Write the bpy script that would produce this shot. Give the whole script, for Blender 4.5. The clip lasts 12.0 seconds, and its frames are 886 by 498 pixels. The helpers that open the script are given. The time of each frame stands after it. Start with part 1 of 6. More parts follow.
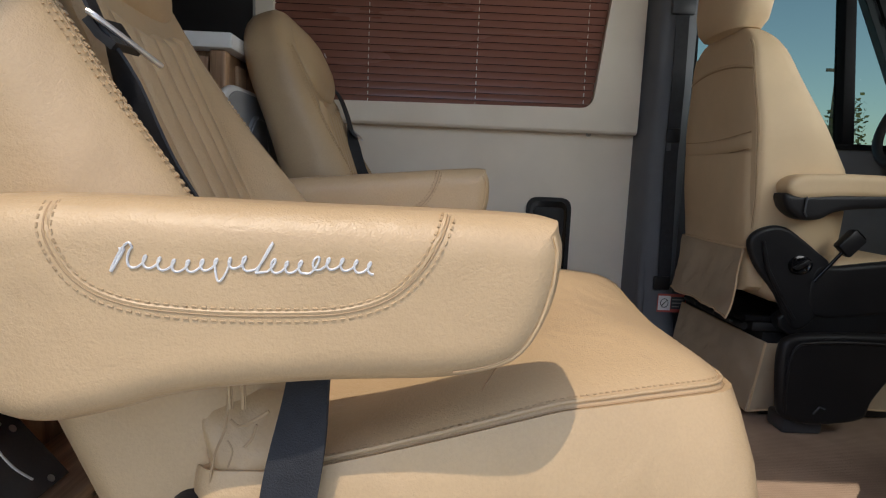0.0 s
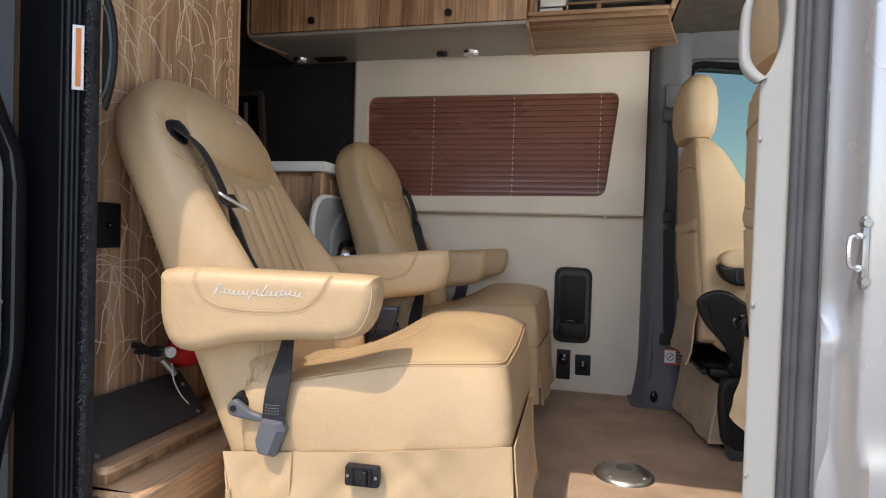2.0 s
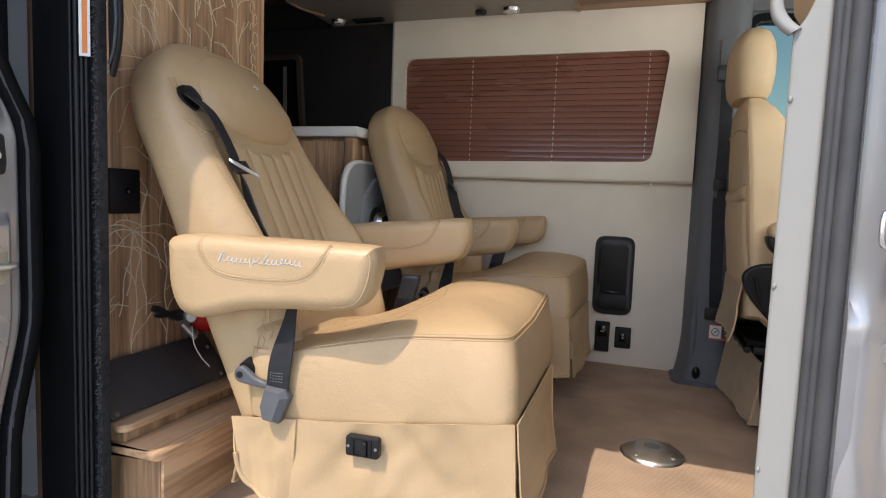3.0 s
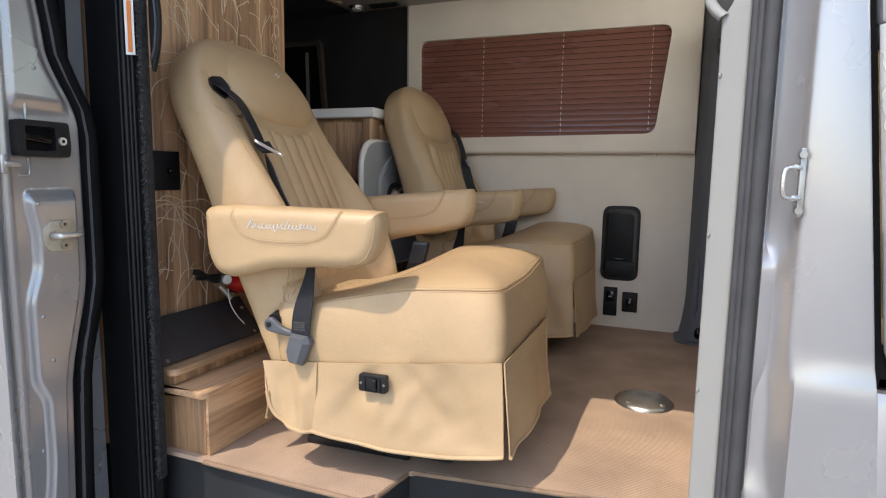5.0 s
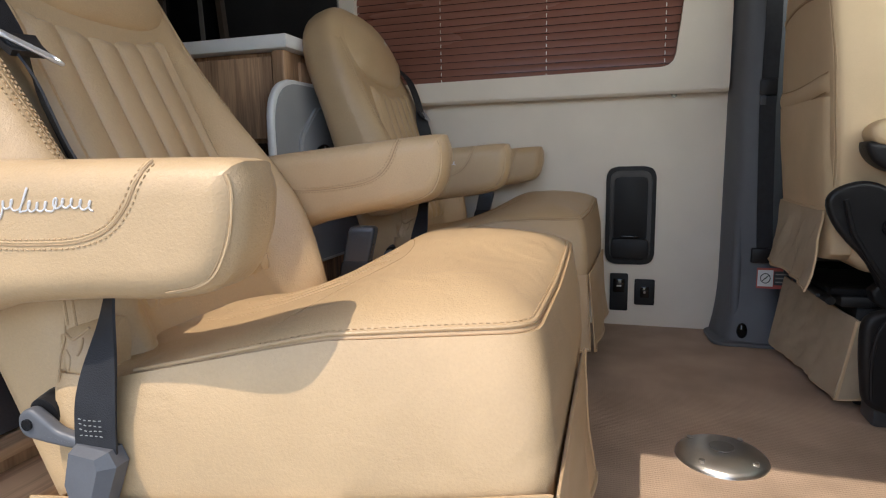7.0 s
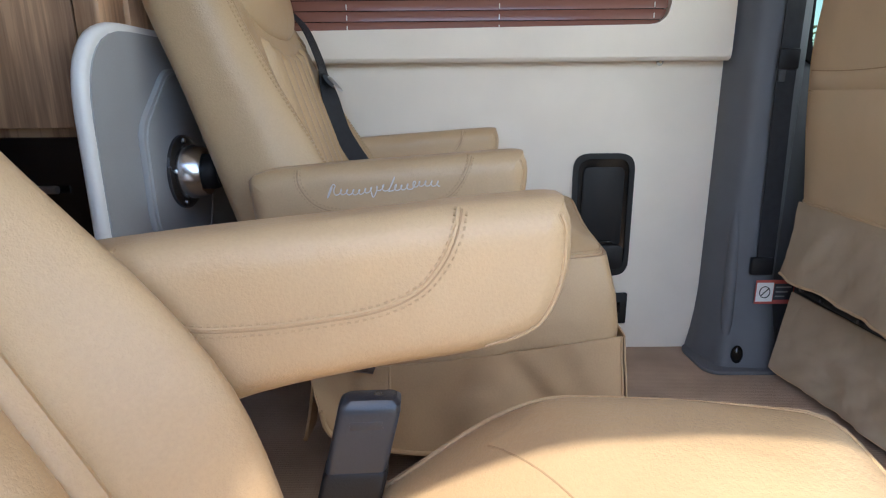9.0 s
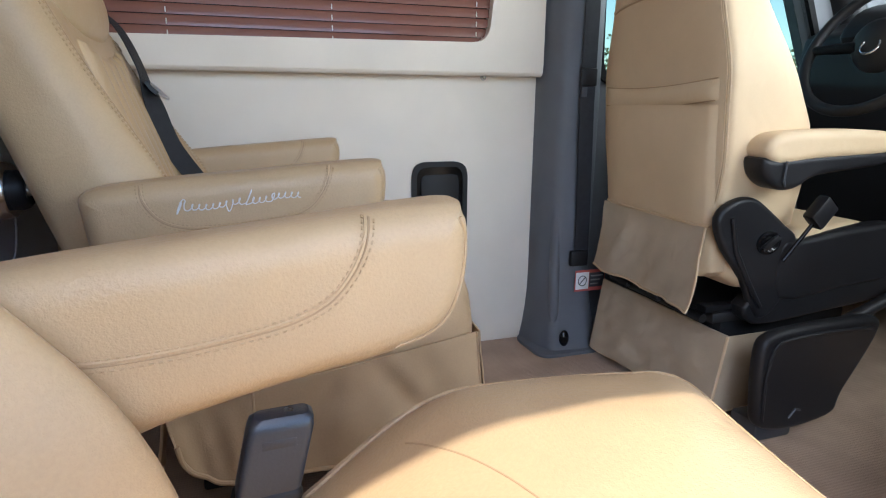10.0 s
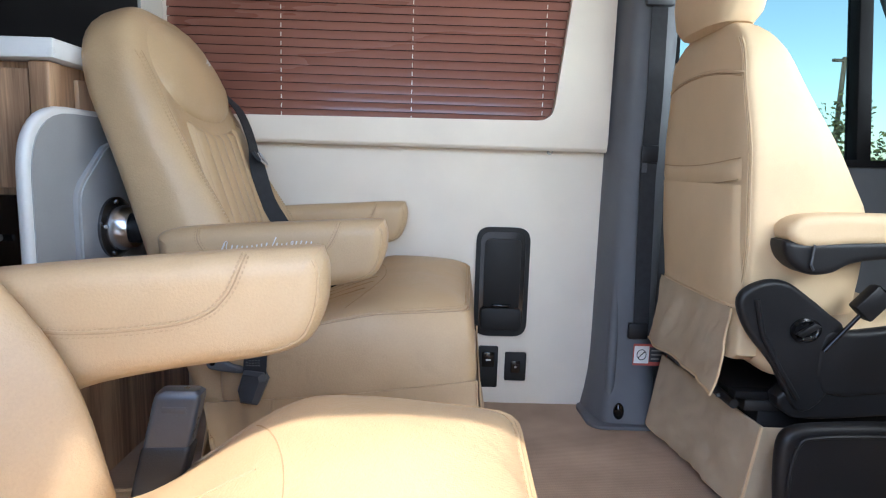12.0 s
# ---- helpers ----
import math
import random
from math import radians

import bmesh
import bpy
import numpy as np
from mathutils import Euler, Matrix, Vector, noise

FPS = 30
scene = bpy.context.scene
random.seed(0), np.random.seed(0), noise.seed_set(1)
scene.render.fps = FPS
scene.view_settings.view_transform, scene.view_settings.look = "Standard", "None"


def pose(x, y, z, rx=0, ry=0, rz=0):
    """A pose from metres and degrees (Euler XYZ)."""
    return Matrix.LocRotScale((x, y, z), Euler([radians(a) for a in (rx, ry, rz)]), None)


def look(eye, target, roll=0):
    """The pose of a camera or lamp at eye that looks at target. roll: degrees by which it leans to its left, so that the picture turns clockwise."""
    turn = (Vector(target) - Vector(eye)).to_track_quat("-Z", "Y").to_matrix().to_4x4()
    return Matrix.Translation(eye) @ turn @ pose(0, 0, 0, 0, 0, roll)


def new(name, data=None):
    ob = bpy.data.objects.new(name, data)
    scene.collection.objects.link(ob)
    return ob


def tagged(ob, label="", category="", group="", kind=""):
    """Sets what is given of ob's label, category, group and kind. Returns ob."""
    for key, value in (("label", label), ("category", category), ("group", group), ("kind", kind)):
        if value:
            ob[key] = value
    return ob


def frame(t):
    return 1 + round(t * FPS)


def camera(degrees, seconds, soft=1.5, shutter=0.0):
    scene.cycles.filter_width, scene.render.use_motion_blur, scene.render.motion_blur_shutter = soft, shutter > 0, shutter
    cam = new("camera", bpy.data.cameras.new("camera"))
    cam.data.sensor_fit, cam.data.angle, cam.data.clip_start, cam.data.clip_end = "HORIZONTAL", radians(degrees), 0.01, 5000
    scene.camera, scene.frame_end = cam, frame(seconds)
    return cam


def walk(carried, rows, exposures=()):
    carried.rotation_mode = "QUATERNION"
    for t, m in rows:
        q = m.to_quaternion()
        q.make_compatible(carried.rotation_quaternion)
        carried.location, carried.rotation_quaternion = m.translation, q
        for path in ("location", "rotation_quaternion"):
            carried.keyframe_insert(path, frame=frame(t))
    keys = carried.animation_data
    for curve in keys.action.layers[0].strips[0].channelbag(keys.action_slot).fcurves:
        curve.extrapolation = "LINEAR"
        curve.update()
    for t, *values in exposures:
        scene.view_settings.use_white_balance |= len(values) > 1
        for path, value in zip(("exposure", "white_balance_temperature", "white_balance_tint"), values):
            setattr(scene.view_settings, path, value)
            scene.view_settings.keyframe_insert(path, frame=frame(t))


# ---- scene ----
cam = camera(74.6, 12.0, 1.15)
PATH = [
    (0, (-0.065, -0.004, 0.664), (-0.021, 1.979, 0.402), 2.4),
    (0.5, (0.003, -0.395, 0.71), (-0.028, 1.603, 0.628), 1.5),
    (1, (0.12, -0.621, 0.752), (-0.031, 1.373, 0.712), 1.2),
    (1.5, (0.334, -0.686, 0.741), (-0.022, 1.282, 0.735), 1.8),
    (2, (0.397, -0.598, 0.713), (-0.056, 1.35, 0.669), 1.8),
    (2.5, (0.417, -0.503, 0.713), (-0.152, 1.411, 0.615), 2.2),
    (3, (0.484, -0.524, 0.725), (-0.155, 1.364, 0.553), 2.2),
    (3.2, (0.517, -0.544, 0.717), (-0.143, 1.335, 0.536), 1.9),
    (4.8, (0.614, -0.669, 0.719), (-0.119, 1.173, 0.458), 0.8),
    (5, (0.614, -0.662, 0.71), (-0.12, 1.182, 0.463), 0.9),
    (5.5, (0.609, -0.621, 0.686), (-0.091, 1.234, 0.423), 1.0),
    (6, (0.509, -0.454, 0.631), (-0.174, 1.41, 0.39), 0.3),
    (6.5, (0.407, -0.277, 0.62), (-0.232, 1.599, 0.352), -0.4),
    (7, (0.339, 0.001, 0.63), (-0.236, 1.892, 0.32), -1.2),
    (7.2, (0.294, 0.093, 0.647), (-0.261, 1.987, 0.323), -1.8),
    (8.8, (-0.06, 0.577, 0.758), (-0.174, 2.51, 0.258), -0.9),
    (9, (-0.068, 0.577, 0.754), (-0.073, 2.508, 0.233), -0.5),
    (9.5, (-0.131, 0.579, 0.743), (0.193, 2.479, 0.211), 1.6),
    (10, (-0.139, 0.568, 0.755), (0.458, 2.413, 0.266), 0.3),
    (10.5, (-0.189, 0.603, 0.747), (0.48, 2.416, 0.231), -3.8),
    (11, (-0.208, 0.578, 0.769), (0.35, 2.459, 0.377), -2.4),
    (11.5, (-0.061, 0.515, 0.76), (0.056, 2.503, 0.567), -0.6),
    (12, (0.161, 0.369, 0.771), (0.19, 2.349, 0.49), 1.8),
]
EXPOSURE = [(0, -0.02, 6900, 12), (0.8, 0.44, 7200, 13), (6.5, 0.38, 7050, 12), (7.2, 0.48, 6800, 11), (8.8, 1.24, 6250, 10), (10.5, 1.40, 6150, 10), (11.4, 1.54, 6250, 11), (12, 1.60, 6050, 10)]
walk(cam, [(t, look(eye, target, roll)) for t, eye, target, roll in PATH], EXPOSURE)

# ---- light ----
SUN_WAY = Vector((0.275, 0.535, -1.0))
sky = bpy.data.worlds.new("sky")
scene.world = sky
sky.use_nodes = True
sky_tex = sky.node_tree.nodes.new("ShaderNodeTexSky")
sky_tex.sky_type, sky_tex.sun_disc = "NISHITA", False
sky_tex.sun_elevation, sky_tex.sun_rotation = radians(59), radians(207)
sky_back = sky.node_tree.nodes["Background"]
sky.node_tree.links.new(sky_tex.outputs[0], sky_back.inputs[0])
sky_back.inputs[1].default_value = 0.28
sun_data = bpy.data.lights.new("sun", "SUN")
sun_data.energy, sun_data.angle, sun_data.color = 2.45, radians(0.5), (1.0, 0.93, 0.83)
sun = new("sun", sun_data)
sun.matrix_world = Matrix.Translation((0, -3, 6)) @ SUN_WAY.to_track_quat("-Z", "Y").to_matrix().to_4x4()


def window_fill_lamp(name, at, way, wide, high, watts):
    """Area lamp added in a window opening, for the sky light its glass stops."""
    d = bpy.data.lights.new(name, "AREA")
    d.shape, d.size, d.size_y, d.energy, d.color = "RECTANGLE", wide, high, watts, (0.93, 0.97, 1.0)
    ob = new(name, d)
    ob.matrix_world = Matrix.Translation(at) @ Vector(way).to_track_quat("-Z", "Y").to_matrix().to_4x4()


window_fill_lamp("windscreen_fill_lamp", (2.05, 1.27, 1.26), (-1.0, 0.12, -0.12), 1.6, 0.62, 11.8)
window_fill_lamp("cab_door_fill_lamp", (1.45, 0.37, 1.28), (-0.35, 1.0, 0.0), 0.9, 0.6, 8.0)


# ---- materials ----
def mat(name, colour, rough=0.5, metal=0.0, vary=0.12, scale=8.0, grain=120.0, bump=0.15, stretch=(1, 1, 1), coat=0.0, gain=0.0, dark=None, island=False):
    """A surface with broad variation, fine grain and bump; sizes in 1/m, in the object's own metres."""
    m = bpy.data.materials.new(name)
    m.use_nodes = True
    nt = m.node_tree
    b = nt.nodes["Principled BSDF"]
    co = nt.nodes.new("ShaderNodeTexCoord")
    mp = nt.nodes.new("ShaderNodeMapping")
    mp.inputs["Scale"].default_value = stretch
    nt.links.new(co.outputs["Object"], mp.inputs[0])
    n1 = nt.nodes.new("ShaderNodeTexNoise")
    n1.inputs["Scale"].default_value, n1.inputs["Detail"].default_value = scale, 4
    n2 = nt.nodes.new("ShaderNodeTexNoise")
    n2.inputs["Scale"].default_value, n2.inputs["Detail"].default_value = grain, 3
    for n in (n1, n2):
        nt.links.new(mp.outputs[0], n.inputs["Vector"])
    add = nt.nodes.new("ShaderNodeMath")
    add.operation = "MULTIPLY_ADD"
    add.inputs[1].default_value = 0.35
    nt.links.new(n2.outputs[0], add.inputs[0])
    nt.links.new(n1.outputs[0], add.inputs[2])
    ramp = nt.nodes.new("ShaderNodeValToRGB")
    c = Vector(colour)
    lo = Vector(dark) if dark else c * (1 - 1.6 * vary)
    hi = c * (1 + vary)
    ramp.color_ramp.elements[0].position, ramp.color_ramp.elements[0].color = 0.42, (*lo, 1)
    ramp.color_ramp.elements[1].position, ramp.color_ramp.elements[1].color = 0.85, (*hi, 1)
    nt.links.new(add.outputs[0], ramp.inputs[0])
    nt.links.new(ramp.outputs[0], b.inputs["Base Color"])
    rr = nt.nodes.new("ShaderNodeMapRange")
    rr.inputs["To Min"].default_value, rr.inputs["To Max"].default_value = max(0.02, rough - 0.08), min(1, rough + 0.08)
    nt.links.new(n1.outputs[0], rr.inputs[0])
    nt.links.new(rr.outputs[0], b.inputs["Roughness"])
    b.inputs["Metallic"].default_value = metal
    b.inputs["Coat Weight"].default_value = coat
    if bump:
        bp = nt.nodes.new("ShaderNodeBump")
        bp.inputs["Strength"].default_value, bp.inputs["Distance"].default_value = bump, 0.002
        nt.links.new(n2.outputs[0], bp.inputs["Height"])
        nt.links.new(bp.outputs[0], b.inputs["Normal"])
    return m


def wood_mat(name, light, dark, along="z", fine=1.0, rough=0.45):
    """Straight-grained veneer with dark streaks."""
    m = bpy.data.materials.new(name)
    m.use_nodes = True
    nt = m.node_tree
    b = nt.nodes["Principled BSDF"]
    co = nt.nodes.new("ShaderNodeTexCoord")
    mp = nt.nodes.new("ShaderNodeMapping")
    mp.inputs["Scale"].default_value = {"z": (1, 1, 0.045), "x": (0.045, 1, 1), "y": (1, 0.045, 1)}[along]
    nt.links.new(co.outputs["Object"], mp.inputs[0])
    outs = []
    for sc, det in ((14 * fine, 3), (70 * fine, 4), (300, 2)):
        n = nt.nodes.new("ShaderNodeTexNoise")
        n.inputs["Scale"].default_value, n.inputs["Detail"].default_value = sc, det
        nt.links.new(mp.outputs[0], n.inputs["Vector"])
        outs.append(n)
    a1 = nt.nodes.new("ShaderNodeMath")
    a1.operation = "MULTIPLY_ADD"
    a1.inputs[1].default_value = 0.7
    nt.links.new(outs[1].outputs[0], a1.inputs[0])
    nt.links.new(outs[0].outputs[0], a1.inputs[2])
    a2 = nt.nodes.new("ShaderNodeMath")
    a2.operation = "MULTIPLY_ADD"
    a2.inputs[1].default_value = 0.25
    nt.links.new(outs[2].outputs[0], a2.inputs[0])
    nt.links.new(a1.outputs[0], a2.inputs[2])
    ramp = nt.nodes.new("ShaderNodeValToRGB")
    e = ramp.color_ramp.elements
    e[0].position, e[0].color = 0.72, (*dark, 1)
    e[1].position, e[1].color = 1.12, (*light, 1)
    mid = e.new(0.93)
    mid.color = (*(Vector(light) * 0.62 + Vector(dark) * 0.38), 1)
    ramp.color_ramp.elements[-1].position = 1.0
    dv = nt.nodes.new("ShaderNodeMath")
    dv.operation = "MULTIPLY"
    dv.inputs[1].default_value = 0.92
    nt.links.new(a2.outputs[0], dv.inputs[0])
    nt.links.new(dv.outputs[0], ramp.inputs[0])
    nt.links.new(ramp.outputs[0], b.inputs["Base Color"])
    b.inputs["Roughness"].default_value = rough
    bp = nt.nodes.new("ShaderNodeBump")
    bp.inputs["Strength"].default_value, bp.inputs["Distance"].default_value = 0.12, 0.001
    nt.links.new(outs[1].outputs[0], bp.inputs["Height"])
    nt.links.new(bp.outputs[0], b.inputs["Normal"])
    return m


def rib_mat(name, colour, pitch, rough=0.95):
    """Looped-pile carpet with fine ribs and broad soiling."""
    m = mat(name, colour, rough, 0, 0.16, 5.0, 420.0, 0.5)
    nt = m.node_tree
    b = nt.nodes["Principled BSDF"]
    old = [l for l in nt.links if l.to_socket == b.inputs["Normal"]][0].from_node
    co = nt.nodes.new("ShaderNodeTexCoord")
    w = nt.nodes.new("ShaderNodeTexWave")
    w.bands_direction = "Y"
    w.inputs["Scale"].default_value = math.pi / 10 / pitch
    w.inputs["Distortion"].default_value, w.inputs["Detail"].default_value, w.inputs["Detail Scale"].default_value = 0.35, 2, 40
    nt.links.new(co.outputs["Object"], w.inputs["Vector"])
    bp = nt.nodes.new("ShaderNodeBump")
    bp.inputs["Strength"].default_value, bp.inputs["Distance"].default_value = 0.26, 0.002
    nt.links.new(w.outputs[0], bp.inputs["Height"])
    nt.links.new(old.outputs[0], bp.inputs["Normal"])
    nt.links.new(bp.outputs[0], b.inputs["Normal"])
    # paler loops along the ribs, darker backing between them
    w2 = nt.nodes.new("ShaderNodeTexWave")
    w2.bands_direction = "X"
    w2.inputs["Scale"].default_value = math.pi / 10 / (pitch * 0.75)
    w2.inputs["Distortion"].default_value, w2.inputs["Detail"].default_value, w2.inputs["Detail Scale"].default_value = 0.5, 2, 60
    nt.links.new(co.outputs["Object"], w2.inputs["Vector"])
    both = nt.nodes.new("ShaderNodeMath")
    both.operation = "MULTIPLY_ADD"
    both.inputs[1].default_value = 0.6
    nt.links.new(w2.outputs["Fac"], both.inputs[0])
    nt.links.new(w.outputs["Fac"], both.inputs[2])
    shade = nt.nodes.new("ShaderNodeMapRange")
    shade.inputs["From Min"].default_value, shade.inputs["From Max"].default_value = 0.2, 1.4
    shade.inputs["To Min"].default_value, shade.inputs["To Max"].default_value = 0.91, 1.05
    nt.links.new(both.outputs[0], shade.inputs[0])
    src = [l for l in nt.links if l.to_socket == b.inputs["Base Color"]][0].from_socket
    mx = nt.nodes.new("ShaderNodeVectorMath")
    mx.operation = "SCALE"
    nt.links.new(src, mx.inputs[0])
    nt.links.new(shade.outputs[0], mx.inputs["Scale"])
    nt.links.new(mx.outputs[0], b.inputs["Base Color"])
    return m


def glass_mat(name, tint):
    m = bpy.data.materials.new(name)
    m.use_nodes = True
    b = m.node_tree.nodes["Principled BSDF"]
    b.inputs["Base Color"].default_value = (*tint, 1)
    b.inputs["Roughness"].default_value, b.inputs["Transmission Weight"].default_value, b.inputs["IOR"].default_value = 0.0, 1.0, 1.01
    return m


leather = mat("cream_leather", (0.51, 0.352, 0.197), 0.40, 0, 0.07, 5.0, 300.0, 0.30)
leather_cover = mat("cream_seat_cover", (0.60, 0.44, 0.27), 0.62, 0, 0.06, 5.0, 600.0, 0.25)
skirt_vinyl = mat("cream_skirt_vinyl", (0.49, 0.338, 0.190), 0.5, 0, 0.07, 6.0, 300.0, 0.2)
linen = mat("linen_fabric", (0.46, 0.365, 0.255), 0.9, 0, 0.08, 8.0, 900.0, 0.5)
thread = mat("tan_thread", (0.46, 0.32, 0.18), 0.8, 0, 0.05, 40, 900, 0.3)
silver_thread = mat("silver_thread", (0.72, 0.71, 0.70), 0.45, 0.2, 0.05, 40, 900, 0.3)
# darker leather tone for seams, and for shade drawn in grooves and folds
seam_dark = mat("seam_shadow_thread", (0.40, 0.27, 0.15), 0.8, 0, 0.05, 40, 900, 0.2)
webbing = mat("black_webbing", (0.022, 0.023, 0.027), 0.6, 0, 0.15, 60, 700, 0.5)
black_plastic = mat("black_plastic", (0.013, 0.013, 0.0145), 0.42, 0, 0.15, 10, 500, 0.2)
black_gloss = mat("black_gloss", (0.006, 0.006, 0.007), 0.12, 0, 0.1, 10, 200, 0.0)
black_matt = mat("black_rubber", (0.005, 0.005, 0.006), 0.75, 0, 0.2, 20, 300, 0.3)
slate_plastic = mat("slate_plastic", (0.048, 0.052, 0.060), 0.4, 0, 0.1, 20, 400, 0.15)
grey_trim = mat("grey_pillar_plastic", (0.120, 0.127, 0.140), 0.6, 0, 0.08, 8, 500, 0.3)
dark_trim = mat("dark_step_plastic", (0.03, 0.032, 0.035), 0.55, 0, 0.15, 8, 400, 0.3)
wall_cloth = mat("pale_wall_cloth", (0.77, 0.69, 0.59), 0.85, 0, 0.05, 4, 700, 0.35)
headliner = mat("brown_headliner", (0.105, 0.088, 0.076), 0.95, 0, 0.2, 14, 500, 0.5)
valance_metal = mat("valance_satin", (0.37, 0.345, 0.31), 0.42, 0.3, 0.05, 6, 300, 0.05)
walnut = wood_mat("walnut_veneer", (0.56, 0.345, 0.20), (0.20, 0.108, 0.060), "z")
walnut_x = wood_mat("walnut_veneer_level", (0.48, 0.295, 0.172), (0.18, 0.098, 0.055), "x")
oak_box = wood_mat("light_walnut", (0.58, 0.35, 0.19), (0.25, 0.138, 0.072), "z")
# step-box walnut again, with the sunlight on its tops put into a paler tone
oak_sunlit = wood_mat("light_walnut_sunlit", (0.64, 0.40, 0.225), (0.32, 0.185, 0.10), "y")
blind_wood = mat("cherry_slat", (0.225, 0.092, 0.066), 0.27, 0, 0.10, 7, 90, 0.04, (0.15, 1, 1), coat=0.45)
cord_white = mat("white_cord", (0.75, 0.70, 0.62), 0.8, 0, 0.05, 60, 600, 0.2)
counter_white = mat("white_counter", (0.78, 0.77, 0.75), 0.3, 0, 0.03, 10, 200, 0.03)
table_grey = mat("grey_table_back", (0.34, 0.345, 0.35), 0.45, 0, 0.05, 8, 300, 0.08)
carpet = rib_mat("tan_carpet", (0.465, 0.332, 0.238), 0.0075)
silver_paint = mat("silver_paint", (0.42, 0.42, 0.43), 0.26, 0.55, 0.03, 4, 900, 0.03, coat=0.6)
grey_paint = mat("grey_painted_trim", (0.31, 0.31, 0.297), 0.5, 0, 0.03, 5, 500, 0.08)
chrome = mat("chrome", (0.72, 0.72, 0.73), 0.22, 1.0, 0.05, 20, 200, 0.02)
dull_steel = mat("dull_steel", (0.42, 0.41, 0.39), 0.35, 0.9, 0.1, 30, 300, 0.05)
red_paint = mat("red_enamel", (0.50, 0.012, 0.014), 0.25, 0, 0.06, 10, 200, 0.03, coat=0.4)
orange_paint = mat("orange_sticker", (0.75, 0.22, 0.04), 0.5, 0, 0.05, 20, 200, 0)
white_paper = mat("white_sticker", (0.80, 0.79, 0.77), 0.5, 0, 0.03, 20, 200, 0)
red_paper = mat("red_sticker", (0.50, 0.10, 0.08), 0.5, 0, 0.05, 20, 200, 0)
etched = mat("etched_line", (0.70, 0.58, 0.42), 0.6, 0, 0.08, 30, 300, 0)
asphalt = mat("concrete_lot", (0.33, 0.32, 0.30), 0.9, 0, 0.2, 0.6, 90, 0.4)
leaf_mat = mat("leaf", (0.13, 0.135, 0.05), 0.6, 0, 0.3, 3, 40, 0)
bark = mat("palm_bark", (0.20, 0.16, 0.12), 0.9, 0, 0.2, 4, 40, 0.3)
window_glass = glass_mat("tinted_window_glass", (0.185, 0.25, 0.215))


def undulate(m, scale, lift, strength, pebble=0.0):
    """Slack, softly rippled surface under the fine grain, with an optional pebbled grain."""
    nt = m.node_tree
    b = nt.nodes["Principled BSDF"]
    fine = [l for l in nt.links if l.to_socket == b.inputs["Normal"]][0].from_node
    co = nt.nodes.new("ShaderNodeTexCoord")
    n = nt.nodes.new("ShaderNodeTexNoise")
    n.inputs["Scale"].default_value, n.inputs["Detail"].default_value, n.inputs["Distortion"].default_value = scale, 2, 0.6
    nt.links.new(co.outputs["Object"], n.inputs["Vector"])
    bp = nt.nodes.new("ShaderNodeBump")
    bp.inputs["Strength"].default_value, bp.inputs["Distance"].default_value = strength, lift
    nt.links.new(n.outputs[0], bp.inputs["Height"])
    nt.links.new(bp.outputs[0], fine.inputs["Normal"])
    if pebble:
        v = nt.nodes.new("ShaderNodeTexVoronoi")
        v.feature = "DISTANCE_TO_EDGE"
        v.inputs["Scale"].default_value = pebble
        nt.links.new(co.outputs["Object"], v.inputs["Vector"])
        b2 = nt.nodes.new("ShaderNodeBump")
        b2.inputs["Strength"].default_value, b2.inputs["Distance"].default_value = 0.22, 0.0012
        nt.links.new(v.outputs[0], b2.inputs["Height"])
        nt.links.new(fine.outputs[0], b2.inputs["Normal"])
        nt.links.new(b2.outputs[0], b.inputs["Normal"])


undulate(leather, 13.0, 0.012, 0.30, 420.0)
undulate(leather_cover, 11.0, 0.012, 0.30)
undulate(skirt_vinyl, 9.0, 0.010, 0.16)
undulate(linen, 15.0, 0.014, 0.45)
undulate(wall_cloth, 7.0, 0.008, 0.12)
undulate(silver_paint, 5.0, 0.004, 0.10)
buckle_slate = mat("buckle_slate", (0.028, 0.033, 0.042), 0.3, 0, 0.1, 20, 400, 0.1)
grey_cover = mat("grey_belt_cover", (0.105, 0.11, 0.122), 0.42, 0, 0.08, 20, 400, 0.1)
bright_steel = mat("bright_steel", (0.85, 0.85, 0.84), 0.33, 0.8, 0.05, 30, 300, 0.03)
panel_gloss = mat("dark_gloss_panel", (0.060, 0.054, 0.053), 0.17, 0, 0.15, 6, 300, 0.03)
for m_, lv in ((black_matt, 0.15), (black_plastic, 0.30), (dark_trim, 0.3), (webbing, 0.3)):
    m_.node_tree.nodes["Principled BSDF"].inputs["Specular IOR Level"].default_value = lv


# ---- shape helpers ----
def thing(name, at=(0, 0, 0), label="", category="", group="", kind=""):
    ob = new(name)
    ob.location = at
    ob.empty_display_size = 0.05
    return tagged(ob, label, category, group, kind)


def part(name, bm, material, parent=None, label="", smooth=True, angle=38, kind=""):
    me = bpy.data.meshes.new(name)
    bmesh.ops.recalc_face_normals(bm, faces=bm.faces)
    bm.to_mesh(me)
    bm.free()
    me.materials.append(material)
    if smooth:
        me.shade_smooth()
        me.set_sharp_from_angle(angle=radians(angle))
    ob = new(name, me)
    if parent:
        ob.parent = parent
    return tagged(ob, label, kind=kind)


def solid(name, bm, material, label, category, kind="", group="", smooth=True, angle=38):
    return tagged(part(name, bm, material, None, label, smooth, angle), "", category, group, kind)


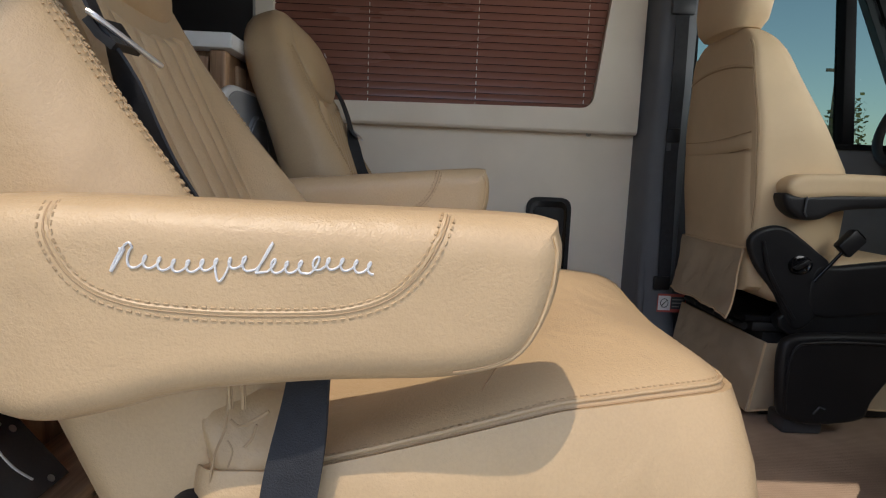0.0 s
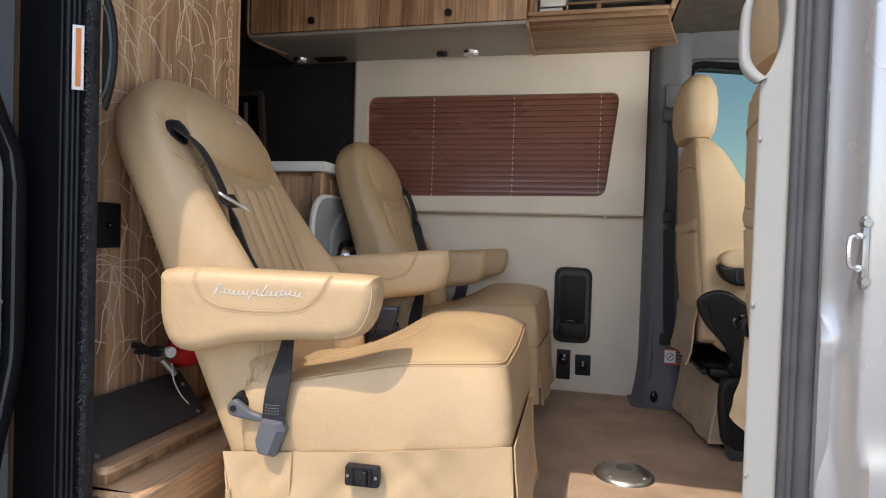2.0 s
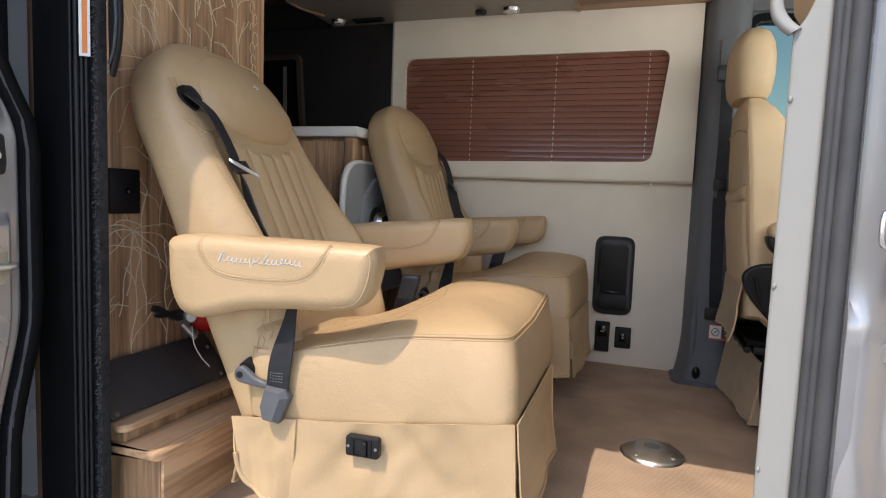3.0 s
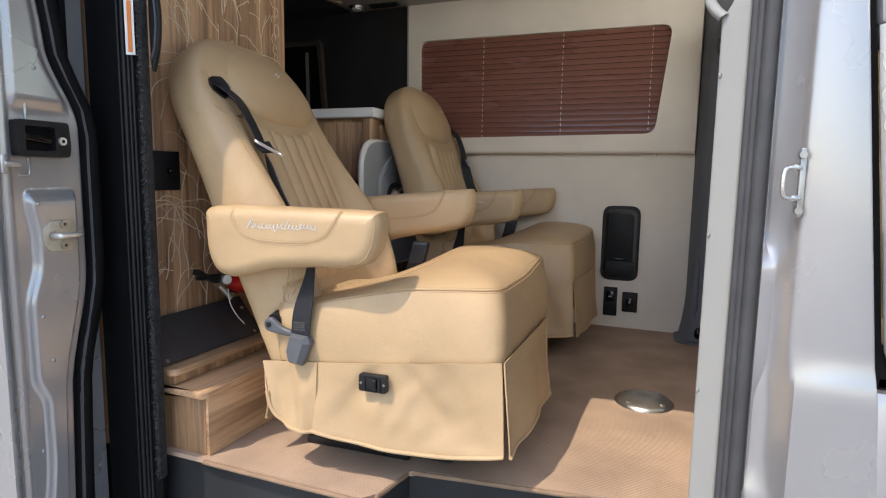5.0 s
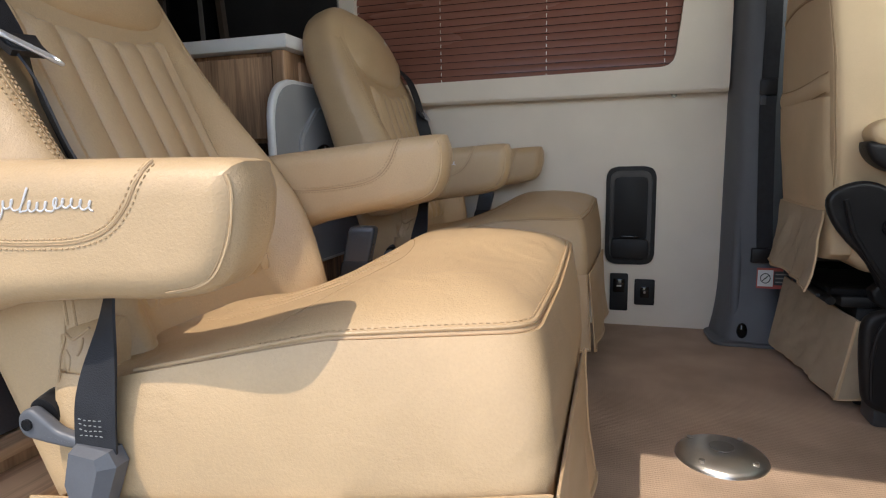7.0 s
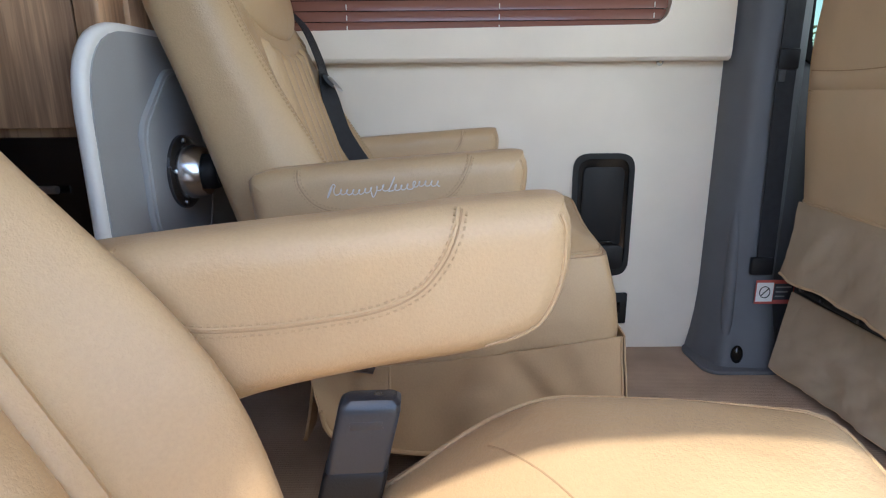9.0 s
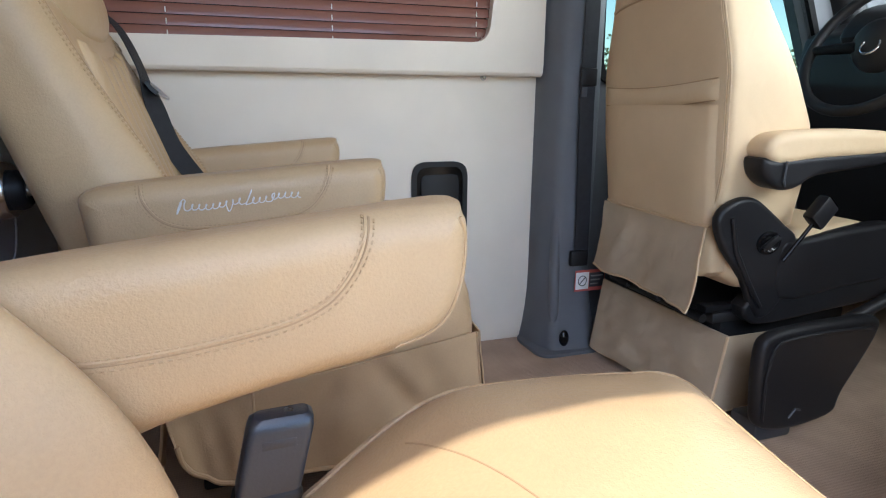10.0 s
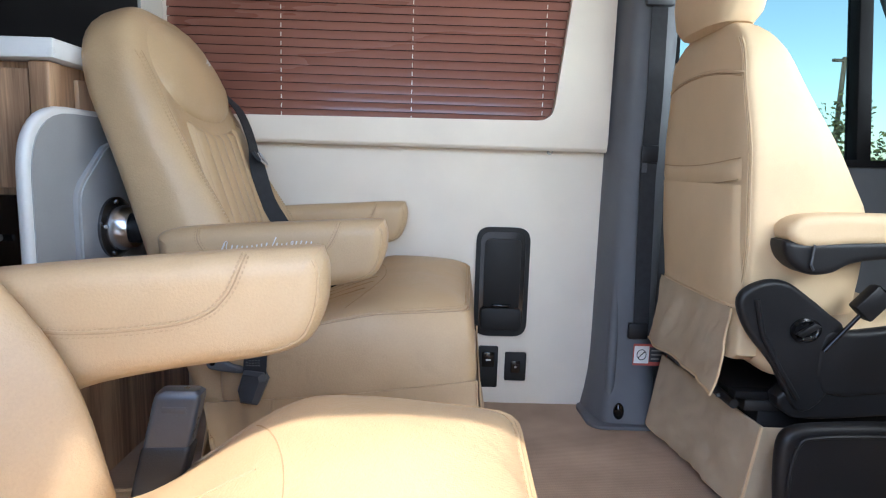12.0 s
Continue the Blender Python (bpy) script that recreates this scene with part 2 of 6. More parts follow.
def loft(rings, closed=True, cap=True):
    """A skin over rings of equally many points."""
    bm = bmesh.new()
    rows = [[bm.verts.new(p) for p in r] for r in rings]
    n = len(rows[0])
    for a, b in zip(rows, rows[1:]):
        for i in range(n if closed else n - 1):
            j = (i + 1) % n
            bm.faces.new((a[i], a[j], b[j], b[i]))
    if cap and closed:
        bm.faces.new(rows[0][::-1])
        bm.faces.new(rows[-1])
    return bm


def grid(fn, us, vs):
    return loft([[fn(u, v) for v in vs] for u in us], closed=False, cap=False)


def steps(a, b, n):
    return [a + (b - a) * i / n for i in range(n + 1)]


def thick(bm, d):
    """Gives an open sheet the thickness d along its normals."""
    bmesh.ops.recalc_face_normals(bm, faces=bm.faces)
    bmesh.ops.solidify(bm, geom=bm.faces[:], thickness=d)
    return bm


def box(x0, x1, y0, y1, z0, z1, r=0.0, seg=2, into=None):
    bm = into or bmesh.new()
    made = bmesh.ops.create_cube(bm, size=1)["verts"]
    for v in made:
        v.co = Vector(((x0 + x1) / 2 + v.co.x * (x1 - x0), (y0 + y1) / 2 + v.co.y * (y1 - y0), (z0 + z1) / 2 + v.co.z * (z1 - z0)))
    if r:
        edges = {e for v in made for e in v.link_edges}
        bmesh.ops.bevel(bm, geom=list(edges), offset=r, segments=seg, profile=0.5, affect="EDGES")
    return bm


def rod(p, q, r, r2=None, n=12, into=None):
    """A round bar from p to q."""
    bm = into or bmesh.new()
    p, q = Vector(p), Vector(q)
    m = Matrix.Translation((p + q) / 2) @ (q - p).to_track_quat("Z", "Y").to_matrix().to_4x4()
    bmesh.ops.create_cone(bm, cap_ends=True, segments=n, radius1=r, radius2=r if r2 is None else r2, depth=(q - p).length, matrix=m)
    return bm


def ball(c, rx, ry, rz, n=16, into=None):
    bm = into or bmesh.new()
    bmesh.ops.create_uvsphere(bm, u_segments=n, v_segments=n // 2 + 2, radius=1, matrix=Matrix.Translation(c) @ Matrix.Diagonal((rx, ry, rz, 1)))
    return bm


def catmull(pts, per=6, closed=False):
    """A smooth line through the points."""
    pts = [Vector(p) for p in pts]
    n = len(pts)
    out = []
    for i in range(n if closed else n - 1):
        g = lambda k: pts[k % n] if closed else pts[max(0, min(n - 1, k))]
        a, b, c, d = g(i - 1), g(i), g(i + 1), g(i + 2)
        for k in range(per):
            t = k / per
            out.append(0.5 * (2 * b + (c - a) * t + (2 * a - 5 * b + 4 * c - d) * t * t + (3 * b - a - 3 * c + d) * t ** 3))
    if not closed:
        out.append(pts[-1])
    return out


def tube(pts, r, n=8, closed=False, into=None):
    """A round cord along a line."""
    pts = [Vector(p) for p in pts]
    m = len(pts)
    rings = []
    up = Vector((0.13, 0.21, 0.97))
    for i, p in enumerate(pts):
        a = pts[(i - 1) % m] if closed else pts[max(0, i - 1)]
        b = pts[(i + 1) % m] if closed else pts[min(m - 1, i + 1)]
        t = (b - a).normalized()
        s = t.cross(up)
        s = s.normalized() if s.length > 1e-6 else t.orthogonal().normalized()
        w = s.cross(t)
        rings.append([p + r * (math.cos(k * math.tau / n) * s + math.sin(k * math.tau / n) * w) for k in range(n)])
    bm = into or bmesh.new()
    rows = [[bm.verts.new(q) for q in ring] for ring in rings]
    for i in range(m if closed else m - 1):
        a, b = rows[i], rows[(i + 1) % m]
        for k in range(n):
            bm.faces.new((a[k], a[(k + 1) % n], b[(k + 1) % n], b[k]))
    if not closed:
        bm.faces.new(rows[0][::-1])
        bm.faces.new(rows[-1])
    return bm


def strap(pts, sides, width, d=0.0015):
    """A flat belt along a line; sides: the direction across it at each point."""
    rings = []
    for i, p in enumerate(pts):
        p = Vector(p)
        t = (Vector(pts[min(i + 1, len(pts) - 1)]) - Vector(pts[max(i - 1, 0)])).normalized()
        s = Vector(sides[i] if isinstance(sides, list) else sides)
        s = (s - t * s.dot(t)).normalized()
        nn = s.cross(t) * d
        rings.append([p + s * width / 2 + nn, p - s * width / 2 + nn, p - s * width / 2 - nn, p + s * width / 2 - nn])
    return loft(rings)


def stitches(lines, dash=0.0032, gap=0.0034, r=0.0007):
    """Rows of sewn stitches along lines, as short capsules."""
    bm = bmesh.new()
    for line in lines:
        acc, nxt = 0.0, 0.0
        for a, b in zip(line, line[1:]):
            a, b = Vector(a), Vector(b)
            seg = (b - a).length
            if seg < 1e-9:
                continue
            while nxt < acc + seg:
                p = a + (b - a) * ((nxt - acc) / seg)
                t = (b - a) / seg
                rod(p - t * dash / 2, p + t * dash / 2, r, r * 0.8, 5, into=bm)
                nxt += dash + gap
            acc += seg
    return bm


def resample(loop, n):
    loop = [Vector(p) for p in loop]
    lens = [(loop[(i + 1) % len(loop)] - p).length for i, p in enumerate(loop)]
    total, out, i, acc = sum(lens), [], 0, 0.0
    for k in range(n):
        d = total * k / n
        while acc + lens[i] < d:
            acc += lens[i]
            i += 1
        out.append(loop[i] + (loop[(i + 1) % len(loop)] - loop[i]) * ((d - acc) / lens[i]))
    return out


def inset(loop, d):
    """A closed plane outline (counter-clockwise) drawn in by d."""
    n = len(loop)
    out = []
    for i, p in enumerate(loop):
        t = (loop[(i + 1) % n] - loop[i - 1]).normalized()
        out.append(p + Vector((-t.y, t.x)) * d)
    # where a tight corner would fold over, pull the outline straight instead
    good = [min((q - p).length_squared for p in loop) > (0.93 * d) ** 2 for q in out]
    if d > 1e-6 and not all(good) and sum(good) > 8:
        for i in range(n):
            if not good[i]:
                a, b = i, i
                while not good[a % n]:
                    a -= 1
                while not good[b % n]:
                    b += 1
                out[i] = out[a % n] + (out[b % n] - out[a % n]) * ((i - a) / (b - a))
    return out


def pillow(outline, lo, hi, r, plane="xz", bulge=0.0, n=72, seg=5, smooth=4, soft=0.35):
    """A padded slab: a smooth plane outline between lo and hi across it, with edges rounded by r and faces swelling by bulge."""
    loop = [Vector((p[0], p[1])) for p in outline]
    area = sum(a.x * b.y - b.x * a.y for a, b in zip(loop, loop[1:] + loop[:1]))
    if area < 0:
        loop = loop[::-1]
    if smooth:
        loop = [Vector((p.x, p.y)) for p in catmull([(p.x, p.y, 0) for p in loop], smooth, True)]
    loop = [Vector((p.x, p.y)) for p in resample([Vector((p.x, p.y, 0)) for p in loop], n)]
    put = {"xz": lambda p, h: (p.x, h, p.y), "xy": lambda p, h: (p.x, p.y, h), "yz": lambda p, h: (h, p.x, p.y)}[plane]
    rings = []

    def face(h, sign):
        return [[put(p, h) for p in inset(loop, r + 0.003)]]
    rings += face(lo, -1)
    for k in range(seg + 1):
        a = math.pi / 2 * k / seg
        rings.append([put(p, lo + r * (1 - math.cos(a))) for p in inset(loop, r * (1 - math.sin(a)))])
    for k in range(seg + 1):
        a = math.pi / 2 * (1 - k / seg)
        rings.append([put(p, hi - r * (1 - math.cos(a))) for p in inset(loop, r * (1 - math.sin(a)))])
    rings += face(hi, 1)[::-1]
    return loft(rings)


def prism(outline, lo, hi, plane="xz", r=0.0, seg=2):
    """A straight slab with a plane outline between lo and hi across it."""
    put = {"xz": lambda p, h: (p[0], h, p[1]), "xy": lambda p, h: (p[0], p[1], h), "yz": lambda p, h: (h, p[0], p[1])}[plane]
    bm = loft([[put(p, lo) for p in outline], [put(p, hi) for p in outline]])
    if r:
        bmesh.ops.recalc_face_normals(bm, faces=bm.faces)
        bmesh.ops.bevel(bm, geom=bm.edges[:], offset=r, segments=seg, profile=0.5, affect="EDGES")
    return bm


def rounded(pts, r, seg=5):
    """A plane outline with its corners rounded by r (one radius, or one for each corner)."""
    out = []
    n = len(pts)
    for i, p in enumerate(pts):
        p = Vector(p)
        a, b = Vector(pts[i - 1]) - p, Vector(pts[(i + 1) % n]) - p
        rr = r[i] if isinstance(r, (list, tuple)) else r
        d = min(rr, a.length * 0.49, b.length * 0.49)
        s, e = p + a.normalized() * d, p + b.normalized() * d
        for k in range(seg + 1):
            t = k / seg
            out.append(tuple(s * (1 - t) ** 2 + p * 2 * t * (1 - t) + e * t * t))
    return out


def holed(outer, inner, lo, hi, plane="xz", n=96):
    """A slab with one opening: both outlines run the same way round and start alike."""
    put = {"xz": lambda p, h: (p[0], h, p[1]), "xy": lambda p, h: (p[0], p[1], h), "yz": lambda p, h: (h, p[0], p[1])}[plane]
    a = [(p.x, p.y) for p in resample([Vector((*p, 0)) for p in outer], n)]
    b = [(p.x, p.y) for p in resample([Vector((*p, 0)) for p in inner], n)]
    bm = loft([[put(p, lo) for p in a], [put(p, hi) for p in a], [put(p, hi) for p in b], [put(p, lo) for p in b], [put(p, lo) for p in a]], cap=False)
    bmesh.ops.remove_doubles(bm, verts=bm.verts, dist=1e-5)
    return bm


def ease(z, a, b):
    t = min(1.0, max(0.0, (z - a) / (b - a)))
    return t * t * (3 - 2 * t)


# ---- setting ----
FAR, WOOD_X = 2.21, -0.66
ground = solid("ground", grid(lambda u, v: (u, v, -0.62), [-900, -60, -8, -2, 2, 8, 60, 900], [-900, -60, -8, -2, 2, 8, 60, 900]), asphalt, "pale dry concrete of a sunny open lot", "ground", "structure")

# floor of the living space, with the cut-back edge over the step
floor_edge = [(-2.4, 0.40), (-0.44, 0.40), (0.005, 0.40), (0.03, 0.43), (0.05, 0.545), (0.075, 0.562), (0.42, 0.607), (0.70, 0.65), (2.3, 0.65), (2.3, 2.26), (-2.4, 2.26)]
floor = solid("floor", prism(floor_edge, -0.012, 0.0, "xy"), carpet, "tan ribbed carpet with a sunlit patch by the door", "carpet", "structure")
solid("trim_floor_edge", tube(catmull([(x, y - 0.004, -0.006) for x, y in floor_edge[1:9]], 3), 0.006, 8), mat("carpet_binding", (0.30, 0.20, 0.13), 0.9, 0, 0.1, 20, 500, 0.4), "bound brown carpet edge above the entry step", "trim", "structure")
step_bm = prism([(x, y + 0.012) for x, y in floor_edge[:9]] + [(2.3, 0.72), (-2.4, 0.72)], -0.30, -0.013, "xy")
solid("entry_riser", step_bm, dark_trim, "dark grey plastic riser below the carpet edge", "step", "structure")
solid("entry_step", box(-0.62, 0.70, 0.30, 0.70, -0.34, -0.30, 0.01), dark_trim, "dark grey plastic entry step", "step", "structure")
solid("sill", box(-2.4, 2.3, 0.29, 0.36, -0.5, -0.31, 0.01), silver_paint, "silver painted door sill", "sill", "structure")

# far side wall: cloth-covered lower wall, cab side, rear part
solid("wall_far", box(-2.4, 0.683, FAR, FAR + 0.05, 0.0, 1.95), wall_cloth, "pale cloth-covered side wall", "wall", "structure")
cab_outer = [(0.683, 0.0), (2.3, 0.0), (2.3, 1.95), (0.683, 1.95)]
cab_hole = rounded([(0.885, 0.83), (1.77, 0.83), (1.47, 1.44), (0.865, 1.50)], 0.05)
solid("wall_cab", holed(cab_outer, cab_hole[4:] + cab_hole[:4], FAR - 0.03, FAR + 0.05, "xz", 120), grey_trim, "slate grey cab side with a window opening", "wall", "structure")
roof = solid("ceiling", box(-2.4, 2.3, 0.25, 2.3, 1.95, 2.0), wall_cloth, "pale cloth headliner", "ceiling", "structure")
# unseen rear wall, coloured black for the unlit space there
solid("wall_rear", box(-2.45, -2.4, 0.25, 2.3, -0.04, 2.0), black_matt, "black sheet closing the unlit rear end of the van", "wall", "structure")
solid("wall_near_rear", box(-2.4, -0.715, 0.30, 0.345, -0.5, 2.0), silver_paint, "silver side of the van behind the door", "wall", "structure")
solid("wall_header", box(-0.64, 0.80, 0.27, 0.36, 1.77, 2.0, 0.01), silver_paint, "silver door header", "wall", "structure")

# driver's window
window_1 = thing("window_1", (0.0, FAR, 0.0), "driver's window with a dark rubber surround", "window", kind="structure")
part("window_seal", holed(rounded([(0.865, 0.81), (1.80, 0.81), (1.49, 1.465), (0.845, 1.525)], 0.06)[4:] + rounded([(0.865, 0.81), (1.80, 0.81), (1.49, 1.465), (0.845, 1.525)], 0.06)[:4], cab_hole[4:] + cab_hole[:4], -0.045, -0.015), black_matt, window_1)
pane = part("pane", prism(cab_hole, 0.012, 0.016), window_glass, window_1, "clear faintly green glass")
pane.visible_shadow = False
part("window_post", prism([(1.462, 0.81), (1.510, 0.81), (1.432, 1.50), (1.392, 1.50)], -0.03, 0.03, r=0.006), black_matt, window_1)

# ---- far wall panel with the blind ----
BL = [(-0.648, 0.905), (0.505, 0.917), (0.558, 1.388), (-0.655, 1.395)]
win_panel = thing("window_panel", (0, FAR, 0), "pale cloth-covered window surround standing proud of the wall", "wall panel", kind="structure")
p_out = rounded([(-0.715, 0.838), (0.677, 0.838), (0.677, 1.582), (-0.715, 1.582)], 0.012)
p_in = rounded(BL, 0.045)
part("surround", holed(p_out, p_in, -0.055, -0.002, n=320), wall_cloth, win_panel)
part("lower_roll", tube([(-0.712, -0.036, 0.846), (0.6765, -0.036, 0.846)], 0.019, 12), wall_cloth, win_panel)
part("edge_strip", box(-0.724, -0.716, -0.058, 0, 0.84, 1.58, 0.002), grey_paint, win_panel, "pale metal edge strip")
blind = thing("venetian_blind", (0, FAR, 0), "closed cherry-brown venetian blind in the side window", "blind")
N_SLAT = 19
slat_h = (1.395 - 0.905) / N_SLAT
for i in range(N_SLAT):
    z = 0.905 + slat_h * (i + 0.5)
    xr = 0.503 + (z - 0.917) / 0.47 * 0.055 + 0.02
    arc = [(-0.0285 - 0.0008 * math.cos(k * 0.75) + 0.0026 * k / 2, z + slat_h * 0.475 * k / 2) for k in (-2, -1, 0, 1, 2)]
    rings = [[(x, y, zz) for y, zz in arc] + [(x, y + 0.0011, zz) for y, zz in arc[::-1]] for x in (-0.668, xr)]
    part("slat", loft(rings), blind_wood, blind)
for cx in (-0.315, 0.078, 0.476):
    bm = bmesh.new()
    for i in range(N_SLAT):
        z = 0.905 + slat_h * (i + 0.5)
        rod((cx, -0.0325, z - slat_h * 0.36), (cx, -0.0318, z + slat_h * 0.10), 0.0014, n=6, into=bm)
    part("ladder_cord", bm, cord_white, blind, "white ladder cord")
# added black sheet that makes the gaps between slats dark
part("slat_gap_sheet", box(-0.68, 0.62, -0.012, -0.006, 0.89, 1.41), black_matt, blind)

# ---- niche and sockets on the far wall ----
deep_black = mat("deep_black_plastic", (0.004, 0.004, 0.005), 0.62, 0, 0.15, 10, 500, 0.2)
niche = thing("flashlight_niche", (0.380, FAR, 0.408), "black plastic recessed holder in the side wall", "wall niche")
n_out, n_in = rounded([(-0.086, -0.178), (0.086, -0.178), (0.086, 0.178), (-0.086, 0.178)], 0.045), rounded([(-0.072, -0.16), (0.072, -0.16), (0.072, 0.163), (-0.072, 0.163)], 0.036)
part("bezel", holed(n_out, n_in, -0.008, 0.0), deep_black, niche)
part("recess", prism(n_in, -0.003, -0.001), black_gloss, niche)
part("insert", prism(rounded([(-0.058, -0.09), (0.058, -0.09), (0.058, 0.14), (-0.058, 0.14)], 0.02), -0.009, -0.003, r=0.002), deep_black, niche)
part("lower_cup", prism(rounded([(-0.066, -0.156), (0.066, -0.156), (0.066, -0.082), (-0.066, -0.082)], 0.02), -0.022, -0.003, r=0.004), deep_black, niche)
part("catch", box(-0.03, 0.03, -0.026, -0.008, -0.078, -0.07, 0.002), black_gloss, niche)
outlet_1 = thing("wall_outlet", (0.347, FAR, 0.125), "black flush wall outlet", "outlet", "outlets on the side wall")
part("plate", prism(rounded([(-0.032, -0.07), (0.032, -0.07), (0.032, 0.07), (-0.032, 0.07)], 0.006), -0.008, 0, r=0.002), deep_black, outlet_1)
part("socket_face", box(-0.02, 0.02, -0.011, -0.007, 0.0, 0.05, 0.002), black_gloss, outlet_1)
part("mark", box(-0.008, 0.008, -0.0125, -0.0105, 0.022, 0.027), white_paper, outlet_1)
outlet_2 = thing("wall_switch", (0.437, FAR, 0.128), "small black wall switch", "switch", "outlets on the side wall")
part("plate", prism(rounded([(-0.035, -0.048), (0.035, -0.048), (0.035, 0.048), (-0.035, 0.048)], 0.006), -0.008, 0, r=0.002), deep_black, outlet_2)
part("rocker", box(-0.015, 0.015, -0.012, -0.007, -0.02, 0.02, 0.002), black_gloss, outlet_2)
part("mark", rod((0, -0.0125, 0), (0, -0.0115, 0), 0.004), dull_steel, outlet_2)
screw = thing("snap_stud", (0.512, FAR, 0.826), "small metal snap stud in the wall", "stud")
part("washer", rod((0, -0.003, 0), (0, 0, 0), 0.009, n=16), dull_steel, screw)
part("stud", rod((0, -0.008, 0), (0, -0.002, 0), 0.004, n=12), chrome, screw)

# ---- grey pillar of the cab, belt, sticker ----
pillar = thing("cab_pillar_trim", (0.75, FAR, 0), "slate grey moulded plastic pillar trim", "pillar", kind="structure")
zs = steps(0.0, 1.62, 27)
rings = []
for z in zs:
    k = max(0.0, 1 - z / 0.22)
    l, rr, d = 0.0 - 0.068 - 0.025 * k ** 2, 0.11 + 0.02 * k, 0.115 + 0.05 * k ** 1.5
    outline = rounded([(l, 0.0), (l, -0.040 - 0.01 * k), (l + 0.030, -d), (rr - 0.05, -d - 0.012), (rr - 0.010, -d + 0.02), (rr, 0)], [0.001, 0.02, 0.026, 0.03, 0.03, 0.001], 6)
    rings.append([(x, y, z) for x, y in outline])
part("pillar_body", loft(rings), grey_trim, pillar, angle=50)
part("base_foot", prism(rounded([(-0.105, -0.19), (0.14, -0.19), (0.15, 0.0), (-0.115, 0.0)], 0.05), 0.0, 0.012, "xy", 0.003), grey_trim, pillar)
part("base_knob", ball((-0.012, -0.155, 0.045), 0.017, 0.012, 0.028), black_gloss, pillar, "black oval clip")
part("rib", tube(catmull([(-0.030, -0.125, 0.05), (-0.032, -0.116, 0.15), (-0.030, -0.104, 0.30), (-0.026, -0.092, 0.5)], 5), 0.016, 10), grey_trim, pillar)
belt = thing("cab_seat_belt", (0.775, FAR - 0.13, 0), "black seat belt hanging on the pillar", "seat belt")
part("webbing", strap([(0, 0, 1.28), (0.004, -0.006, 1.0), (0.0, -0.012, 0.75), (0.012, -0.01, 0.42), (0.02, 0, 0.30)], (1, 0, 0), 0.046), webbing, belt)
part("guide", box(-0.042, 0.042, -0.016, 0.01, 1.235, 1.30, 0.01), slate_plastic, belt)
part("upper_cover", box(-0.035, 0.035, -0.006, 0.012, 1.262, 1.40, 0.008), grey_trim, belt)
part("tongue", box(-0.026, 0.024, -0.022, -0.01, 0.80, 0.85, 0.005), black_plastic, belt)
part("tongue_plate", box(-0.024, -0.008, -0.024, -0.02, 0.772, 0.80, 0.001), slate_plastic, belt)
part("anchor", box(-0.02, 0.04, -0.012, 0.006, 0.27, 0.32, 0.006), black_plastic, belt)
sticker = thing("warning_sticker", (0.805, FAR - 0.137, 0.222), "white and red warning sticker on the pillar", "sticker")
part("border", box(-0.03, 0.075, -0.0008, 0.0, -0.034, 0.034), red_paper, sticker)
part("pictogram_field", box(-0.027, 0.018, -0.0018, -0.001, -0.027, 0.027), white_paper, sticker)
part("pictogram", tube([(-0.0045 + 0.014 * math.cos(a * math.tau / 20), -0.0022, 0.016 * math.sin(a * math.tau / 20)) for a in range(20)], 0.0012, 5, True), black_matt, sticker)
part("pictogram_bar", rod((-0.014, -0.0022, -0.01), (0.006, -0.0022, 0.011), 0.0014, n=6), black_matt, sticker)
part("text_field", box(0.02, 0.072, -0.0018, -0.001, -0.022, 0.024), slate_plastic, sticker)
for k in range(3):
    part("text_bar", box(0.025, 0.066 - 0.008 * k, -0.0026, -0.002, 0.012 - k * 0.013, 0.016 - k * 0.013), grey_paint, sticker)

# ---- overhead cabinets ----
oh = thing("overhead_cabinet", (0, 1.73, 0), "walnut overhead cabinet with flush doors along the side wall", "cabinet")
part("body", box(-1.062, 0.172, 0.022, 0.47, 1.577, 1.945), walnut, oh)
for x0, x1, kx in ((-1.051, -0.451, -0.755), (-0.447, 0.166, -0.151)):
    d = part("door", box(x0, x1, 0.0, 0.02, 1.582, 1.93, 0.003), walnut, oh)
    part("knob", rod((kx, -0.013, 1.621), (kx, 0.0, 1.621), 0.016, 0.012, 20), black_plastic, d, "round black push latch")
part("door_frame", box(-1.062, 0.172, 0.004, 0.0215, 1.932, 1.945), walnut, oh)
bronze = mat("bronze_trim", (0.30, 0.21, 0.14), 0.35, 0.6, 0.08, 20, 300, 0.05)
part("end_trim", tube(catmull([(-1.066, 0.004, 1.944), (-1.066, 0.004, 1.75), (-1.066, 0.004, 1.62), (-1.062, 0.010, 1.582), (-1.045, 0.05, 1.562), (-1.02, 0.12, 1.556), (-0.99, 0.22, 1.560)], 6), 0.008, 10), bronze, oh, "rounded bronze end trim")
satin_black = mat("satin_black_wall", (0.022, 0.021, 0.022), 0.38, 0, 0.2, 5, 300, 0.05)
# made-up dark box with a door sheet, for the darkness past the cabinet end
rc = thing("rear_dark_box", (0, 1.80, 0), "dark box filling the unlit space beyond the walnut overhead cabinet", "cabinet")
part("body", box(-2.39, -1.08, 0.0, 0.39, 1.577, 1.945, 0.004), satin_black, rc)
part("door", box(-1.62, -1.10, -0.018, -0.002, 1.59, 1.93, 0.003), satin_black, rc)
val = thing("light_valance", (0, 1.73, 0), "satin grey valance with lamps below the overhead cabinet", "valance", kind="")
prof = [(0.0, 1.575), (0.006, 1.566), (0.03, 1.560), (0.10, 1.566), (0.24, 1.574), (0.43, 1.5755), (0.43, 1.577), (0.0, 1.577)]
